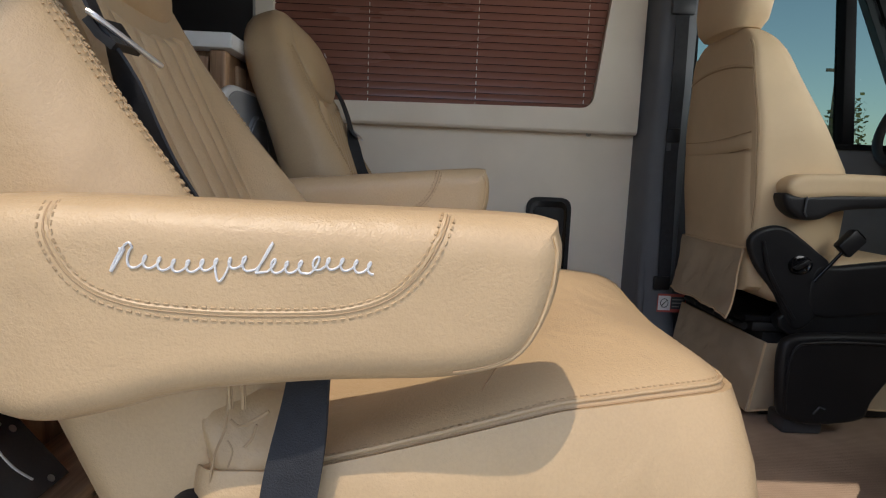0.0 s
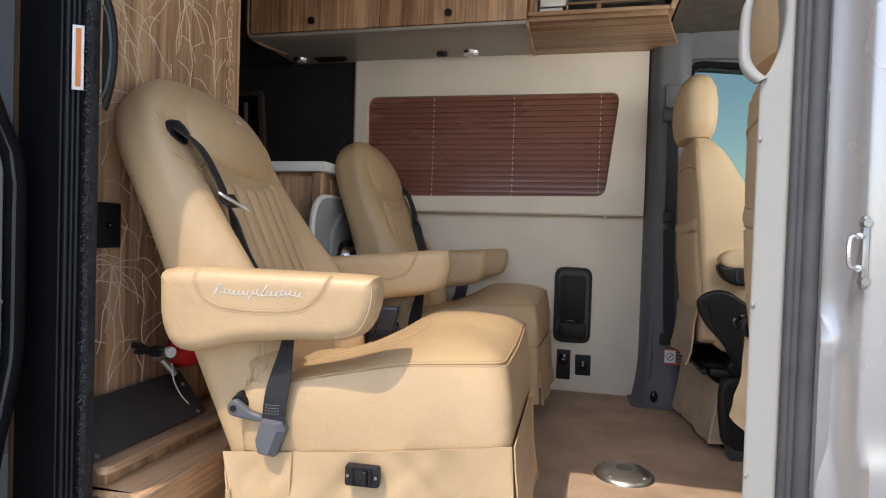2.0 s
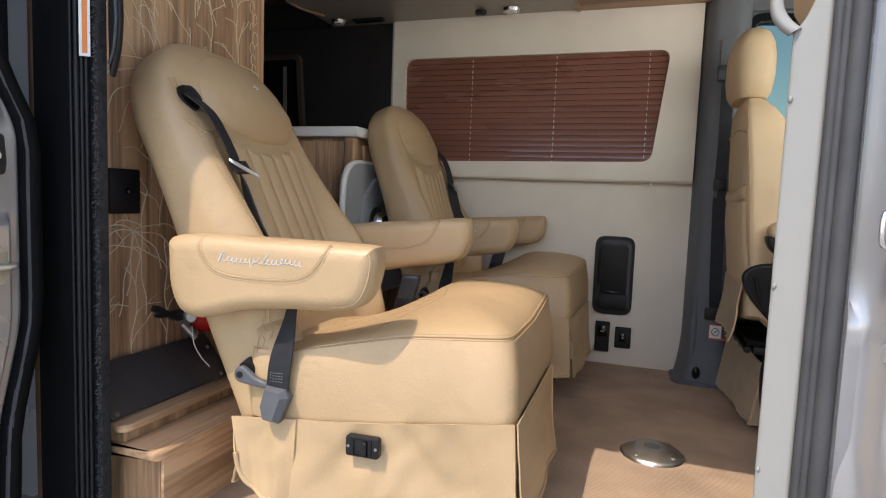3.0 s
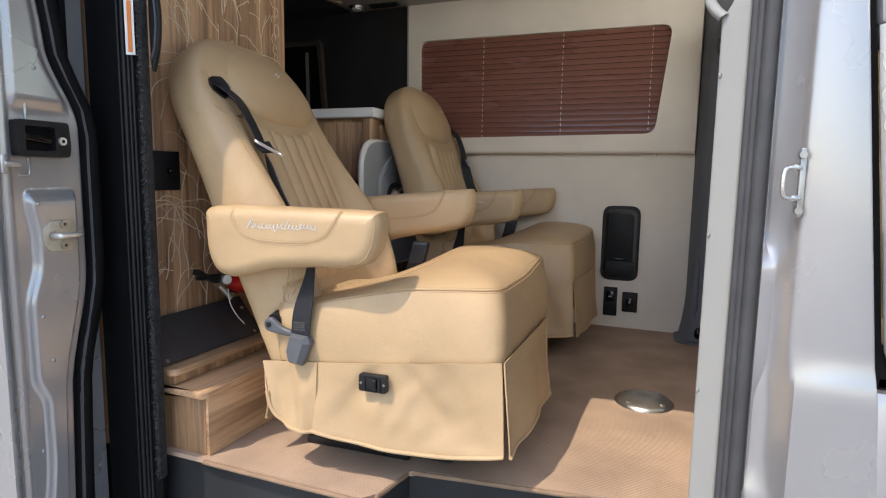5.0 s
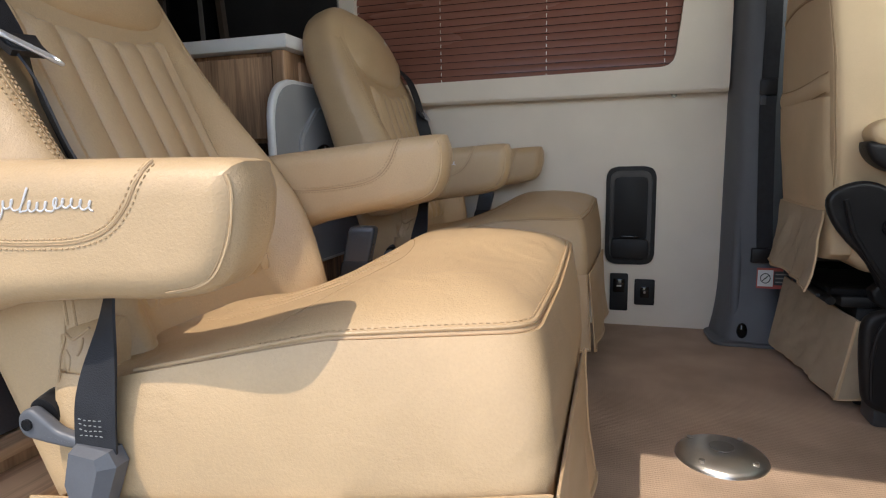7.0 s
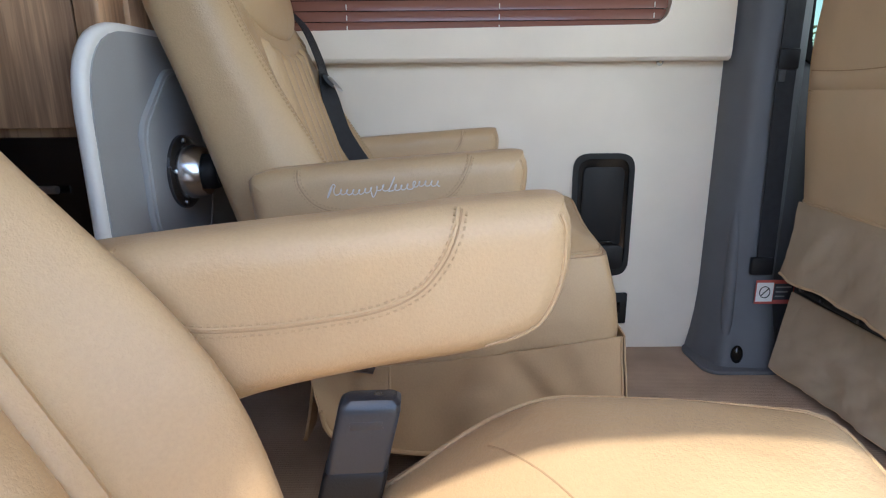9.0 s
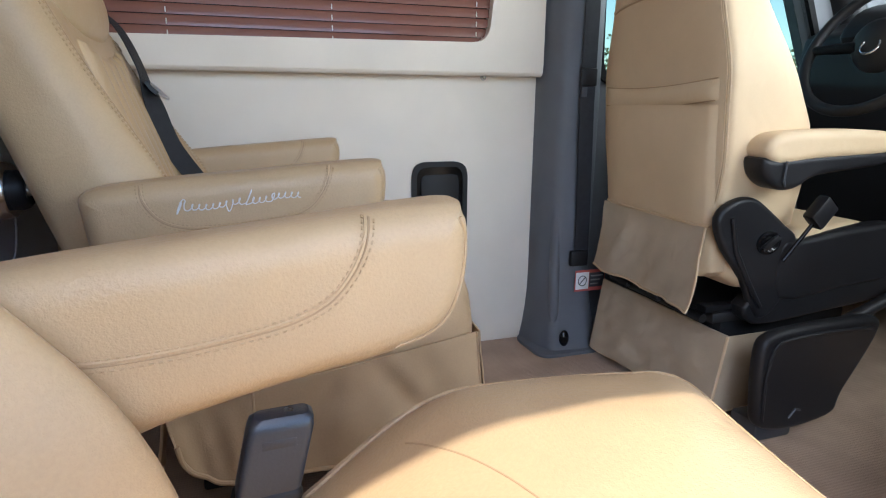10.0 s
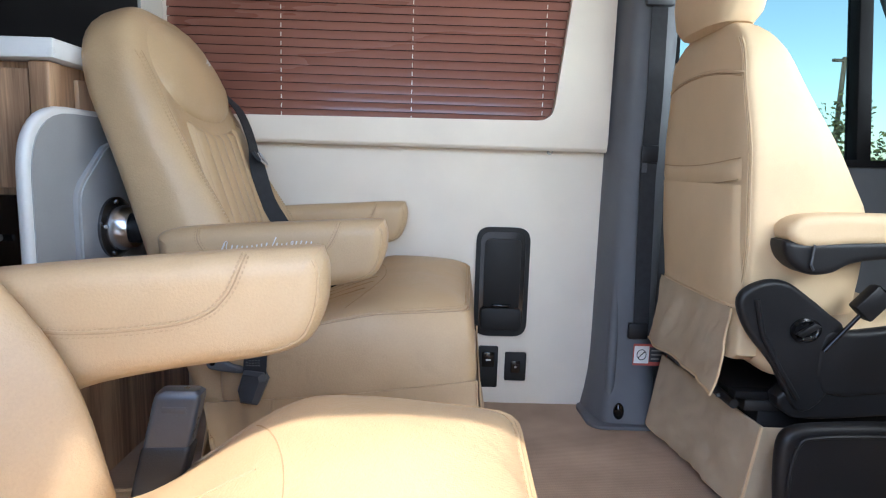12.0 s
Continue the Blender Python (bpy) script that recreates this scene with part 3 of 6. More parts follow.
part("shell", prism(prof, -1.055, 0.166, "yz"), valance_metal, val)
part("end_plate", prism([(-0.002, 1.577), (0.0, 1.552), (0.43, 1.566), (0.43, 1.577)], 0.166, 0.174, "yz"), walnut, val)
for lx in (-0.98, -0.12):
    puck = thing("puck_light", (lx, 2.08, 1.573), "small round chrome-rimmed puck light", "lamp", "puck lights")
    part("rim", rod((0, 0, -0.012), (0, 0, 0.0), 0.036, 0.04, 24), chrome, puck)
    part("lens", rod((0, 0, -0.015), (0, 0, -0.011), 0.024, 0.027, 24), counter_white, puck)
vent = thing("valance_vent", (-0.82, 2.08, 1.573), "black slotted vent under the valance", "vent")
part("frame", box(-0.08, 0.08, -0.02, 0.02, -0.010, 0.0, 0.004), black_plastic, vent)
for k in range(3):
    part("slat", box(-0.07, 0.07, -0.012 + 0.01 * k, -0.007 + 0.01 * k, -0.014, -0.010), black_matt, vent)
sens = thing("valance_switch", (-0.26, 2.08, 1.573), "small black touch switch under the valance", "switch")
part("bezel", rod((0, 0, -0.012), (0, 0, 0.0), 0.026, n=20), black_plastic, sens)
part("button", rod((0, 0, -0.016), (0, 0, -0.011), 0.014, n=16), black_gloss, sens)

# ---- control cabinet at the front of the overheads ----
cc = thing("control_cabinet", (0, 1.73, 0), "walnut overhead control cabinet with an open front", "cabinet")
part("base", prism([(0.176, 0.0), (0.692, 0.0), (0.80, 0.43), (0.176, 0.43)], 1.570, 1.588, "xy", 0.002), walnut_x, cc)
part("ledge", box(0.172, 0.697, -0.014, 0.05, 1.588, 1.604, 0.003), walnut_x, cc, "lighter front ledge")
part("back_board", box(0.18, 0.69, 0.10, 0.47, 1.606, 1.94), slate_plastic, cc)
part("left_stile", box(0.176, 0.198, 0.0, 0.098, 1.606, 1.94), walnut, cc)
part("end_panel", prism([(0.694, 1.588), (0.716, 1.588), (0.86, 1.94), (0.83, 1.94)], -0.012, 0.43, r=0.003), oak_box, cc, "slanted walnut end panel")
for x0, x1, z0, z1 in ((0.322, 0.66, 1.6605, 1.6695), (0.434, 0.451, 1.606, 1.660), (0.4535, 0.4715, 1.670, 1.79), (0.316, 0.3225, 1.606, 1.79)):
    part("divider", box(x0, x1, 0.080, 0.0985, z0, z1, 0.001), walnut_x, cc)
for nm, x0, x1, z0, z1, lab in (("switch_panel", 0.21, 0.315, 1.66, 1.76, "pale switch panel"), ("monitor_panel", 0.33, 0.43, 1.61, 1.66, ""), ("display_panel", 0.335, 0.45, 1.67, 1.76, ""), ("inverter_panel", 0.455, 0.64, 1.61, 1.655, ""), ("radio_panel", 0.475, 0.65, 1.67, 1.76, "")):
    th = thing(nm, (0, 1.828, 0), {"switch_panel": "pale control plate with small switches in the control cabinet"}.get(nm, "black control plate with small buttons in the control cabinet"), "control panel", "control plates")
    part("plate", box(x0, x1, -0.012, 0, z0, z1, 0.003), counter_white if nm == "switch_panel" else black_plastic, th)
    k = 0
    x = x0 + 0.014
    while x < x1 - 0.012:
        part("button", box(x, x + 0.011, -0.016, -0.011, (z0 + z1) / 2 - 0.012, (z0 + z1) / 2 + 0.004, 0.001), (black_gloss, dull_steel, slate_plastic)[k % 3], th)
        x += 0.022
        k += 1
tank = thing("tank_plate", (0.255, 1.826, 1.63), "small pale switch plate with two red lights", "control panel", "control plates")
part("plate", box(-0.045, 0.045, -0.012, 0, -0.022, 0.022, 0.003), counter_white, tank)
for k in (-0.02, 0.02):
    part("pilot", rod((k, -0.016, 0.0), (k, -0.011, 0), 0.007, n=12), red_paint, tank)

# ---- cab headliner over the front seats ----
solid("cab_headliner", loft([[(x, y, z + 0.03 * ((y - 1.25) / 0.9) ** 2 * -1) for y in steps(0.42, 2.17, 10)] + [(x, y, z + 0.06) for y in steps(2.17, 0.42, 10)] for x, z in ((0.74, 1.64), (0.86, 1.655), (1.2, 1.66), (1.6, 1.62), (1.95, 1.5))]), headliner, "brown felt cab headliner", "ceiling", "structure")
solid("trim_cab_rail", loft([[(x, y, z + dz) for y, dz in ((2.178, -0.075), (2.165, -0.07), (2.125, 0.0), (2.10, 0.06), (2.178, 0.06))] for x, z in ((0.70, 1.60), (1.0, 1.60), (1.5, 1.575), (1.85, 1.50))]), grey_trim, "slate grey trim rail above the cab window", "trim", "structure")

# ---- galley at the rear ----
gal = thing("galley_cabinet", (0, 0, 0), "walnut galley cabinet with dark appliance front", "cabinet")
part("carcass", box(-2.2, -0.625, 1.60, 2.19, 0.0, 0.955), walnut, gal)
part("end_stile", box(-0.66, -0.618, 1.575, 1.615, 0.0, 0.955, 0.004), walnut, gal)
part("drawer_front", box(-1.25, -0.665, 1.58, 1.598, 0.70, 0.94, 0.003), walnut, gal)
part("appliance_front", box(-1.25, -0.665, 1.575, 1.597, 0.10, 0.685, 0.003), black_gloss, gal, "black glass appliance front")
part("pull_bar", rod((-1.2, 1.55, 0.60), (-0.72, 1.55, 0.60), 0.007), dull_steel, gal)
part("end_drawer", box(-0.6235, -0.612, 1.66, 2.0, 0.80, 0.93, 0.003), walnut, gal)
ctr = solid("worktop", box(-2.2, -0.595, 1.555, 2.19, 0.957, 0.997, 0.006), counter_white, "white solid-surface worktop on the galley", "worktop")
solid("splashback", box(-2.3, -0.727, 2.17, 2.205, 0.999, 1.574), satin_black, "satin black splashback behind the worktop", "splashback", "structure")
pict = thing("framed_panel", (0, 2.02, 0.998), "dark framed glass panel leaning on the worktop", "picture")
pf = [(-1.42, 0.0), (-1.118, 0.0), (-1.150, 0.405), (-1.42, 0.405)]
part("frame", holed(pf, [(-1.40, 0.022), (-1.142, 0.022), (-1.170, 0.383), (-1.40, 0.383)], -0.022, 0.006, n=48), mat("dark_brown_frame", (0.05, 0.036, 0.028), 0.4, 0, 0.15, 20, 200, 0.05), pict)
part("glass", prism([(-1.401, 0.020), (-1.140, 0.020), (-1.168, 0.385), (-1.401, 0.385)], -0.006, -0.003), black_gloss, pict, "dark reflecting glass")
part("inner_mount", prism([(-1.245, 0.06), (-1.225, 0.06), (-1.232, 0.35), (-1.250, 0.35)], -0.010, -0.006), mat("grey_mount", (0.12, 0.115, 0.11), 0.5, 0, 0.1, 20, 200, 0.03), pict, "grey inner strip")

# ---- stored table leaning upright beside the galley ----
tab = thing("folding_table", (-0.582, 1.70, 0.0), "grey table top stored upright with a chrome leg socket", "table")
t_out = rounded([(-0.265, 0.30), (0.38, 0.30), (0.38, 0.866), (-0.265, 0.866)], [0.12, 0.12, 0.14, 0.14], 8)
part("edge_band", pillow(t_out, -0.022, 0.0, 0.009, "yz", smooth=0, n=120, seg=4), counter_white, tab, "white rounded edge band")
t_in = [(0.0575 + (p[0] - 0.0575) * 0.955, 0.583 + (p[1] - 0.583) * 0.955) for p in t_out]
part("top", prism(t_in, -0.001, 0.0025, "yz"), table_grey, tab, "smooth grey underside")
part("mount_plate", prism(rounded([(-0.10, 0.46), (0.10, 0.46), (0.135, 0.53), (0.10, 0.80), (-0.02, 0.80), (-0.135, 0.70), (-0.135, 0.53)], 0.03), 0.0, 0.012, "yz", 0.003), table_grey, tab, "raised grey mounting plate")
part("plate_rim", tube([(0.0125, y, z) for y, z in list(rounded([(-0.092, 0.468), (0.092, 0.468), (0.125, 0.533), (0.092, 0.792), (-0.016, 0.792), (-0.125, 0.695), (-0.125, 0.533)], 0.03))], 0.0028, 6, True), table_grey, tab, "raised grey border")
part("flange", loft([[(x, r * math.cos(a * math.tau / 44), 0.61 + r * math.sin(a * math.tau / 44)) for a in range(44)] for x, r in ((0.012, 0.070), (0.018, 0.070), (0.022, 0.066), (0.024, 0.052))]), mat("dark_chrome", (0.16, 0.16, 0.17), 0.25, 0.9, 0.08, 20, 200, 0.03), tab, "dark chrome flange")
part("socket", loft([[(x, r * math.cos(a * math.tau / 44), 0.61 + r * math.sin(a * math.tau / 44)) for a in range(44)] for x, r in ((0.022, 0.053), (0.030, 0.052), (0.056, 0.047), (0.060, 0.044), (0.060, 0.034))]), chrome, tab, "brushed chrome leg socket")
part("clamp_knob", loft([[(x, r * math.cos(a * math.tau / 28), 0.61 + r * math.sin(a * math.tau / 28)) for a in range(28)] for x, r in ((0.058, 0.033), (0.070, 0.034), (0.080, 0.031), (0.084, 0.026), (0.081, 0.020), (0.081, 0.008))]), black_plastic, tab)
part("knob_centre", rod((0.079, 0.0, 0.61), (0.085, 0.0, 0.61), 0.012, 0.010, 18), dull_steel, tab)
for k in range(5):
    a = k * math.tau / 5 + 0.5
    part("screw", rod((0.020, 0.061 * math.cos(a), 0.61 + 0.061 * math.sin(a)), (0.026, 0.061 * math.cos(a), 0.61 + 0.061 * math.sin(a)), 0.0045, n=10), chrome, tab)

# ---- etched walnut partition ----
part_wall = thing("wall_partition", (0, 0, 0), "walnut partition etched with pale flowing lines", "wall", kind="structure")
part("panel", box(-1.6, WOOD_X, 0.365, 1.035, 0.0, 1.945, 0.002), walnut, part_wall)
part("edge_band", box(-0.70, WOOD_X + 0.002, 1.0355, 1.043, 0.0, 1.945, 0.002), oak_box, part_wall)


def etch_lines():
    """Wavering upright stems that fork into arching fronds, as cut into the veneer."""
    rng = random.Random(11)
    bm = bmesh.new()

    def stroke(y, z, ang, ln, bend, r):
        line = []
        n = max(6, int(ln / 0.008))
        wob = rng.uniform(0, 6)
        for i in range(n + 1):
            s = i / n
            a = ang + bend * s + 0.20 * math.sin(s * (5 + 30 * ln) + wob)
            if i:
                y += math.sin(a) * ln / n
                z += math.cos(a) * ln / n
            if not (0.374 < y < 1.026 and 0.24 < z < 1.93):
                break
            line.append((WOOD_X + 0.0005, y, z))
        if len(line) > 3:
            tube(line, r, 4, into=bm)
        return line
    # upright stems with a few arching side strokes
    for k in range(6):
        y0 = 0.42 + 0.105 * k + rng.uniform(-0.025, 0.025)
        z0 = 0.24 + rng.uniform(0, 0.15)
        while z0 < 1.85:
            stem = stroke(y0, z0, rng.uniform(-0.15, 0.15), rng.uniform(0.25, 0.45), rng.uniform(-0.3, 0.3), 0.0016)
            for i in range(5, len(stem) - 2, rng.choice((7, 9, 11))):
                side = rng.choice((-1, 1))
                p = stem[i]
                arm_ = stroke(p[1], p[2], side * rng.uniform(0.3, 0.8), rng.uniform(0.05, 0.15), side * rng.uniform(0.2, 1.6), 0.0014)
                if len(arm_) > 9 and rng.random() < 0.6:
                    q = arm_[len(arm_) // 2]
                    stroke(q[1], q[2], side * rng.uniform(-0.2, 0.5), rng.uniform(0.03, 0.06), side * 0.9, 0.0009)
            if stem:
                y0, z0 = min(1.0, max(0.39, stem[-1][1] + rng.uniform(-0.03, 0.03))), stem[-1][2]
            z0 += 0.03
    # drooping canopies: lines that fall from one point and spread
    for cy, cz in ((0.55, 0.62), (0.83, 0.74), (0.62, 0.98), (0.90, 1.08), (0.50, 1.22), (0.78, 1.33), (0.93, 1.52), (0.58, 1.60), (0.80, 1.76)):
        for f in range(9):
            s = (f - 4) / 4
            stroke(cy + rng.uniform(-0.004, 0.004), cz, s * 1.9 if abs(s) > 0.3 else math.pi + s, rng.uniform(0.13, 0.22), (math.pi - abs(s) * 1.9) * math.copysign(0.8, s) if abs(s) > 0.3 else rng.uniform(-0.2, 0.2), 0.0015)
    # a chain of small loops along the free edge
    z = 0.30
    while z < 1.9:
        r = rng.uniform(0.010, 0.020)
        cy = 0.995 + rng.uniform(-0.012, 0.008)
        tube([(WOOD_X + 0.0005, cy + 0.7 * r * math.cos(t * 0.5), z + 1.2 * r * math.sin(t * 0.5)) for t in range(rng.choice((9, 11, 13)))], 0.0014, 4, into=bm)
        z += r * rng.uniform(1.7, 2.6)
    return bm


part("etching", etch_lines(), etched, part_wall, "pale etched branching lines", kind="stuff")
lp = thing("door_switch", (WOOD_X, 0.518, 0.714), "black switch plate on the walnut partition", "switch")
part("plate", box(0, 0.012, -0.042, 0.042, -0.052, 0.052, 0.004), black_plastic, lp)
part("button", rod((0.011, 0.004, 0), (0.016, 0.004, 0), 0.007, n=12), black_gloss, lp)
part("mark", rod((0.0155, 0.004, 0), (0.0165, 0.004, 0), 0.003, n=10), dull_steel, lp)
mon = thing("climate_panel", (WOOD_X, 0.787, 1.435), "black slotted control plate high on the partition", "control panel")
part("plate", box(0, 0.014, -0.072, 0.072, -0.066, 0.066, 0.004), black_plastic, mon)
for k in range(4):
    part("slot_rib", box(0.0135, 0.019, -0.058 + 0.03 * k, -0.046 + 0.03 * k, -0.046, 0.050, 0.002), black_gloss, mon)
    part("mark", box(0.0135, 0.0150, -0.060 + 0.032 * k, -0.046 + 0.032 * k, -0.058, -0.055), grey_paint, mon)

# ---- wooden step box with a sloping dark panel ----
sb = thing("step_box", (0, 0, 0), "light walnut step box beside the partition", "box")
part("carcass", box(-0.655, -0.450, 0.416, 0.95, 0.0, 0.152, 0.002), oak_box, sb)
part("corner_post", box(-0.4495, -0.440, 0.4165, 0.95, 0.0, 0.152, 0.002), oak_sunlit, sb, "paler edge board")
part("lower_top", prism(rounded([(-0.655, 0.396), (-0.446, 0.396), (-0.432, 0.41), (-0.432, 0.97), (-0.655, 0.97)], [0, 0.03, 0.01, 0, 0]), 0.153, 0.173, "xy", 0.004), oak_sunlit, sb)
part("upper_riser", box(-0.655, -0.540, 0.409, 0.95, 0.174, 0.199, 0.002), oak_box, sb)
part("upper_top", prism(rounded([(-0.655, 0.393), (-0.538, 0.393), (-0.522, 0.41), (-0.522, 0.96), (-0.655, 0.96)], [0, 0.03, 0.01, 0, 0]), 0.200, 0.218, "xy", 0.004), oak_sunlit, sb)
sp = thing("sloping_panel", (0, 0, 0), "dark grey sloping panel on the step box", "panel")
part("sheet", prism([(-0.566, 0.220), (-0.560, 0.224), (-0.648, 0.327), (-0.655, 0.323)], 0.398, 0.775, "xz", 0.001), panel_gloss, sp)
for y, x in ((0.415, -0.573), (0.745, -0.573), (0.755, -0.628)):
    part("screw", rod((x + 0.002, y, 0.2195 - (x + 0.566) * 1.17), (x + 0.0075, y, 0.2235 - (x + 0.566) * 1.17), 0.0055, n=10), dull_steel, sp)

# ---- fire extinguisher ----
fx = thing("fire_extinguisher", (-0.585, 0.62, 0.405), "red fire extinguisher clipped to the partition, black valve", "fire extinguisher")
part("cylinder", loft([[(0.045 * s * math.cos(a * math.tau / 24), y, -0.008 + 0.045 * s * math.sin(a * math.tau / 24)) for a in range(24)] for y, s in ((0.035, 0.35), (0.05, 0.6), (0.07, 0.9), (0.10, 1), (0.30, 1), (0.33, 0.85))]), red_paint, fx)
part("valve", rod((0, -0.005, 0), (0, 0.04, -0.005), 0.018, 0.016, 16), dull_steel, fx)
part("lever", box(-0.012, 0.012, -0.075, 0.0, 0.012, 0.022, 0.004), black_plastic, fx)
part("handle", prism([(-0.085, 0.03), (-0.02, -0.004), (0.01, -0.004), (0.01, 0.008), (-0.02, 0.01), (-0.08, 0.045)], -0.012, 0.012, "yz", 0.003), black_plastic, fx)
part("nozzle", rod((0.014, -0.01, -0.01), (0.035, 0.012, -0.05), 0.009, 0.007, 12), dull_steel, fx)
part("gauge", rod((0.016, 0.012, 0.004), (0.026, 0.008, 0.004), 0.013, n=16), white_paper, fx)
part("pull_tie", tube(catmull([(0.03, 0.005, -0.02), (0.04, 0.0, -0.06), (0.045, 0.02, -0.10), (0.05, 0.045, -0.13)], 4), 0.0015, 5), white_paper, fx)
part("bracket", box(-0.075, -0.04, 0.12, 0.15, -0.06, 0.045, 0.003), black_plastic, fx)

# ---- floor socket ----
fs = thing("floor_socket", (0.557, 1.25, 0.0), "domed chrome table-leg socket in the floor", "floor socket")
part("dish", loft([[(r * math.cos(a * math.tau / 40), r * math.sin(a * math.tau / 40), z) for a in range(40)] for r, z in ((0.091, 0.0), (0.090, 0.004), (0.082, 0.011), (0.066, 0.018), (0.050, 0.0225), (0.040, 0.0235), (0.030, 0.0235))]), mat("brushed_dish", (0.72, 0.71, 0.69), 0.33, 1.0, 0.05, 30, 300, 0.05), fs)
part("throat", rod((0, 0, 0.02), (0, 0, 0.0245), 0.024, n=32), dull_steel, fs)
for k in range(4):
    a = k * math.pi / 2 + 0.9
    part("screw", rod((0.072 * math.cos(a), 0.072 * math.sin(a), 0.010), (0.072 * math.cos(a), 0.072 * math.sin(a), 0.0185), 0.007, 0.006, 12), dull_steel, fs)


# ---- captain's chair ----
BX, BZ, BU = -0.318, 0.40, 0.745
LEAN = {"s": math.sin(radians(24)), "c": math.cos(radians(24)), "belt": -1}


def recline(degrees):
    LEAN["s"], LEAN["c"] = math.sin(radians(degrees)), math.cos(radians(degrees))



def back_w(u):
    if u < 0.50:
        k = min(1, max(0, (u + 0.17) / 0.5))
        return 0.274 - 0.014 * k
    return 0.260 * max(0.0, 1 - ((u - 0.50) / (BU - 0.50)) ** 2.5) ** (1 / 2.3)


def back_f(u):
    f = 0.080 + 0.008 * math.exp(-((u - 0.55) / 0.10) ** 2)
    if u > 0.60:
        f *= max(0.0, 1 - ((u - 0.60) / (BU - 0.60)) ** 2.6) ** (1 / 2.2)
    return f


def back_at(w, u, f):
    s, c = LEAN["s"], LEAN["c"]
    return (BX - u * s + f * c, w, BZ + u * c + f * s)


def bolster(w, u):
    """How far the side padding stands forward; fullest low down on the aisle side, lost towards the shoulders."""
    t = min(1.0, max(0.0, (0.60 - u) / 0.42))
    lower = min(1.0, max(0.0, (u + 0.17) / 0.10))
    rise = 0.050 * t * t * (3 - 2 * t) * lower + (0.022 if w < 0 else 0.038) * math.exp(-((u - 0.08) / 0.15) ** 2) * lower
    dent = 0.018 * math.exp(-((w - LEAN["belt"] * 0.196) / 0.036) ** 2 - ((u - 0.550) / 0.045) ** 2)
    return rise * math.exp(-((abs(w) - 0.220) / 0.046) ** 2) - dent


def fuller(u):
    """How much the padding widens the backrest low down."""
    return 1 + 0.040 * min(1.0, max(0.0, (0.50 - u) / 0.30))


def back_front(w, u, up=0.0):
    """A point on the front of the backrest, raised by up."""
    a = w / fuller(u)
    k = min(0.999, abs(a) / max(back_w(u), 1e-3))
    return back_at(w, u, back_f(u) * (1 - k ** 3.4) ** (1 / 3.4) + bolster(a, u) + up)


def superring(w, f0, f1, n, e):
    out = []
    for i in range(n):
        a = math.tau * i / n
        c, s = math.cos(a), math.sin(a)
        ff = f1 if s > 0 else f0
        out.append((w * math.copysign(abs(c) ** (2 / e), c), ff * math.copysign(abs(s) ** (2 / e), s)))
    return out


ARM = [(-0.396, 0.630), (-0.405, 0.590), (-0.400, 0.525), (-0.376, 0.480), (-0.335, 0.468), (-0.285, 0.478), (-0.23, 0.493), (-0.13, 0.503), (-0.04, 0.507), (0.012, 0.521), (0.036, 0.556), (0.045, 0.60), (0.040, 0.625), (0.020, 0.634), (-0.147, 0.636), (-0.30, 0.637)]


def arm_outline():
    return [Vector((p.x, p.y)) for p in resample(catmull([(a, b, 0) for a, b in ARM], 4, True), 120)]


def arm_seam(off):
    """The sewn U on the face of an armrest."""
    pts = [(-0.322, 0.632), (-0.318, 0.606), (-0.300, 0.579), (-0.268, 0.564), (-0.22, 0.5585), (-0.17, 0.558), (-0.12, 0.561), (-0.086, 0.572), (-0.064, 0.592), (-0.051, 0.614), (-0.044, 0.632)]
    line = catmull([(x, 0, z) for x, z in pts], 8)
    out = []
    for i, p in enumerate(line):
        t = (line[min(i + 1, len(line) - 1)] - line[max(i - 1, 0)]).normalized()
        out.append(p + Vector((-t.z, 0, t.x)) * off)
    return out


def arm_face(z):
    """How far the rounded upper edge of an armrest falls back from its face at that height."""
    d = min(0.0285, max(0.0, z - 0.606))
    return 0.030 - math.sqrt(0.030 ** 2 - d * d)


def script_scrawl():
    """A slanting, looping embroidered scrawl in two runs, without letters."""
    pts = []
    n = 420
    for i in range(n):
        s = i / (n - 1)
        th = s * 118
        tall = math.exp(-((s - 0.045) / 0.034) ** 2) + 0.95 * math.exp(-((s - 0.55) / 0.032) ** 2) + 0.7 * math.exp(-((s - 0.74) / 0.013) ** 2)
        tail = math.exp(-((s - 0.415) / 0.018) ** 2)
        wide = 0.0026 + 0.0042 * tall
        up = 0.0042 * math.sin(th) + 0.011 * tall * (0.45 + 0.7 * math.sin(th)) - 0.013 * tail * (0.5 + 0.5 * math.sin(th + 1.5))
        x = -0.276 + 0.180 * s + wide * math.cos(th * (0.5 if tall > 0.5 else 1.0)) + 0.38 * up
        pts.append((x, 0, 0.593 + up + 0.0015 * math.sin(s * 17) + 0.003 * s))
    return pts


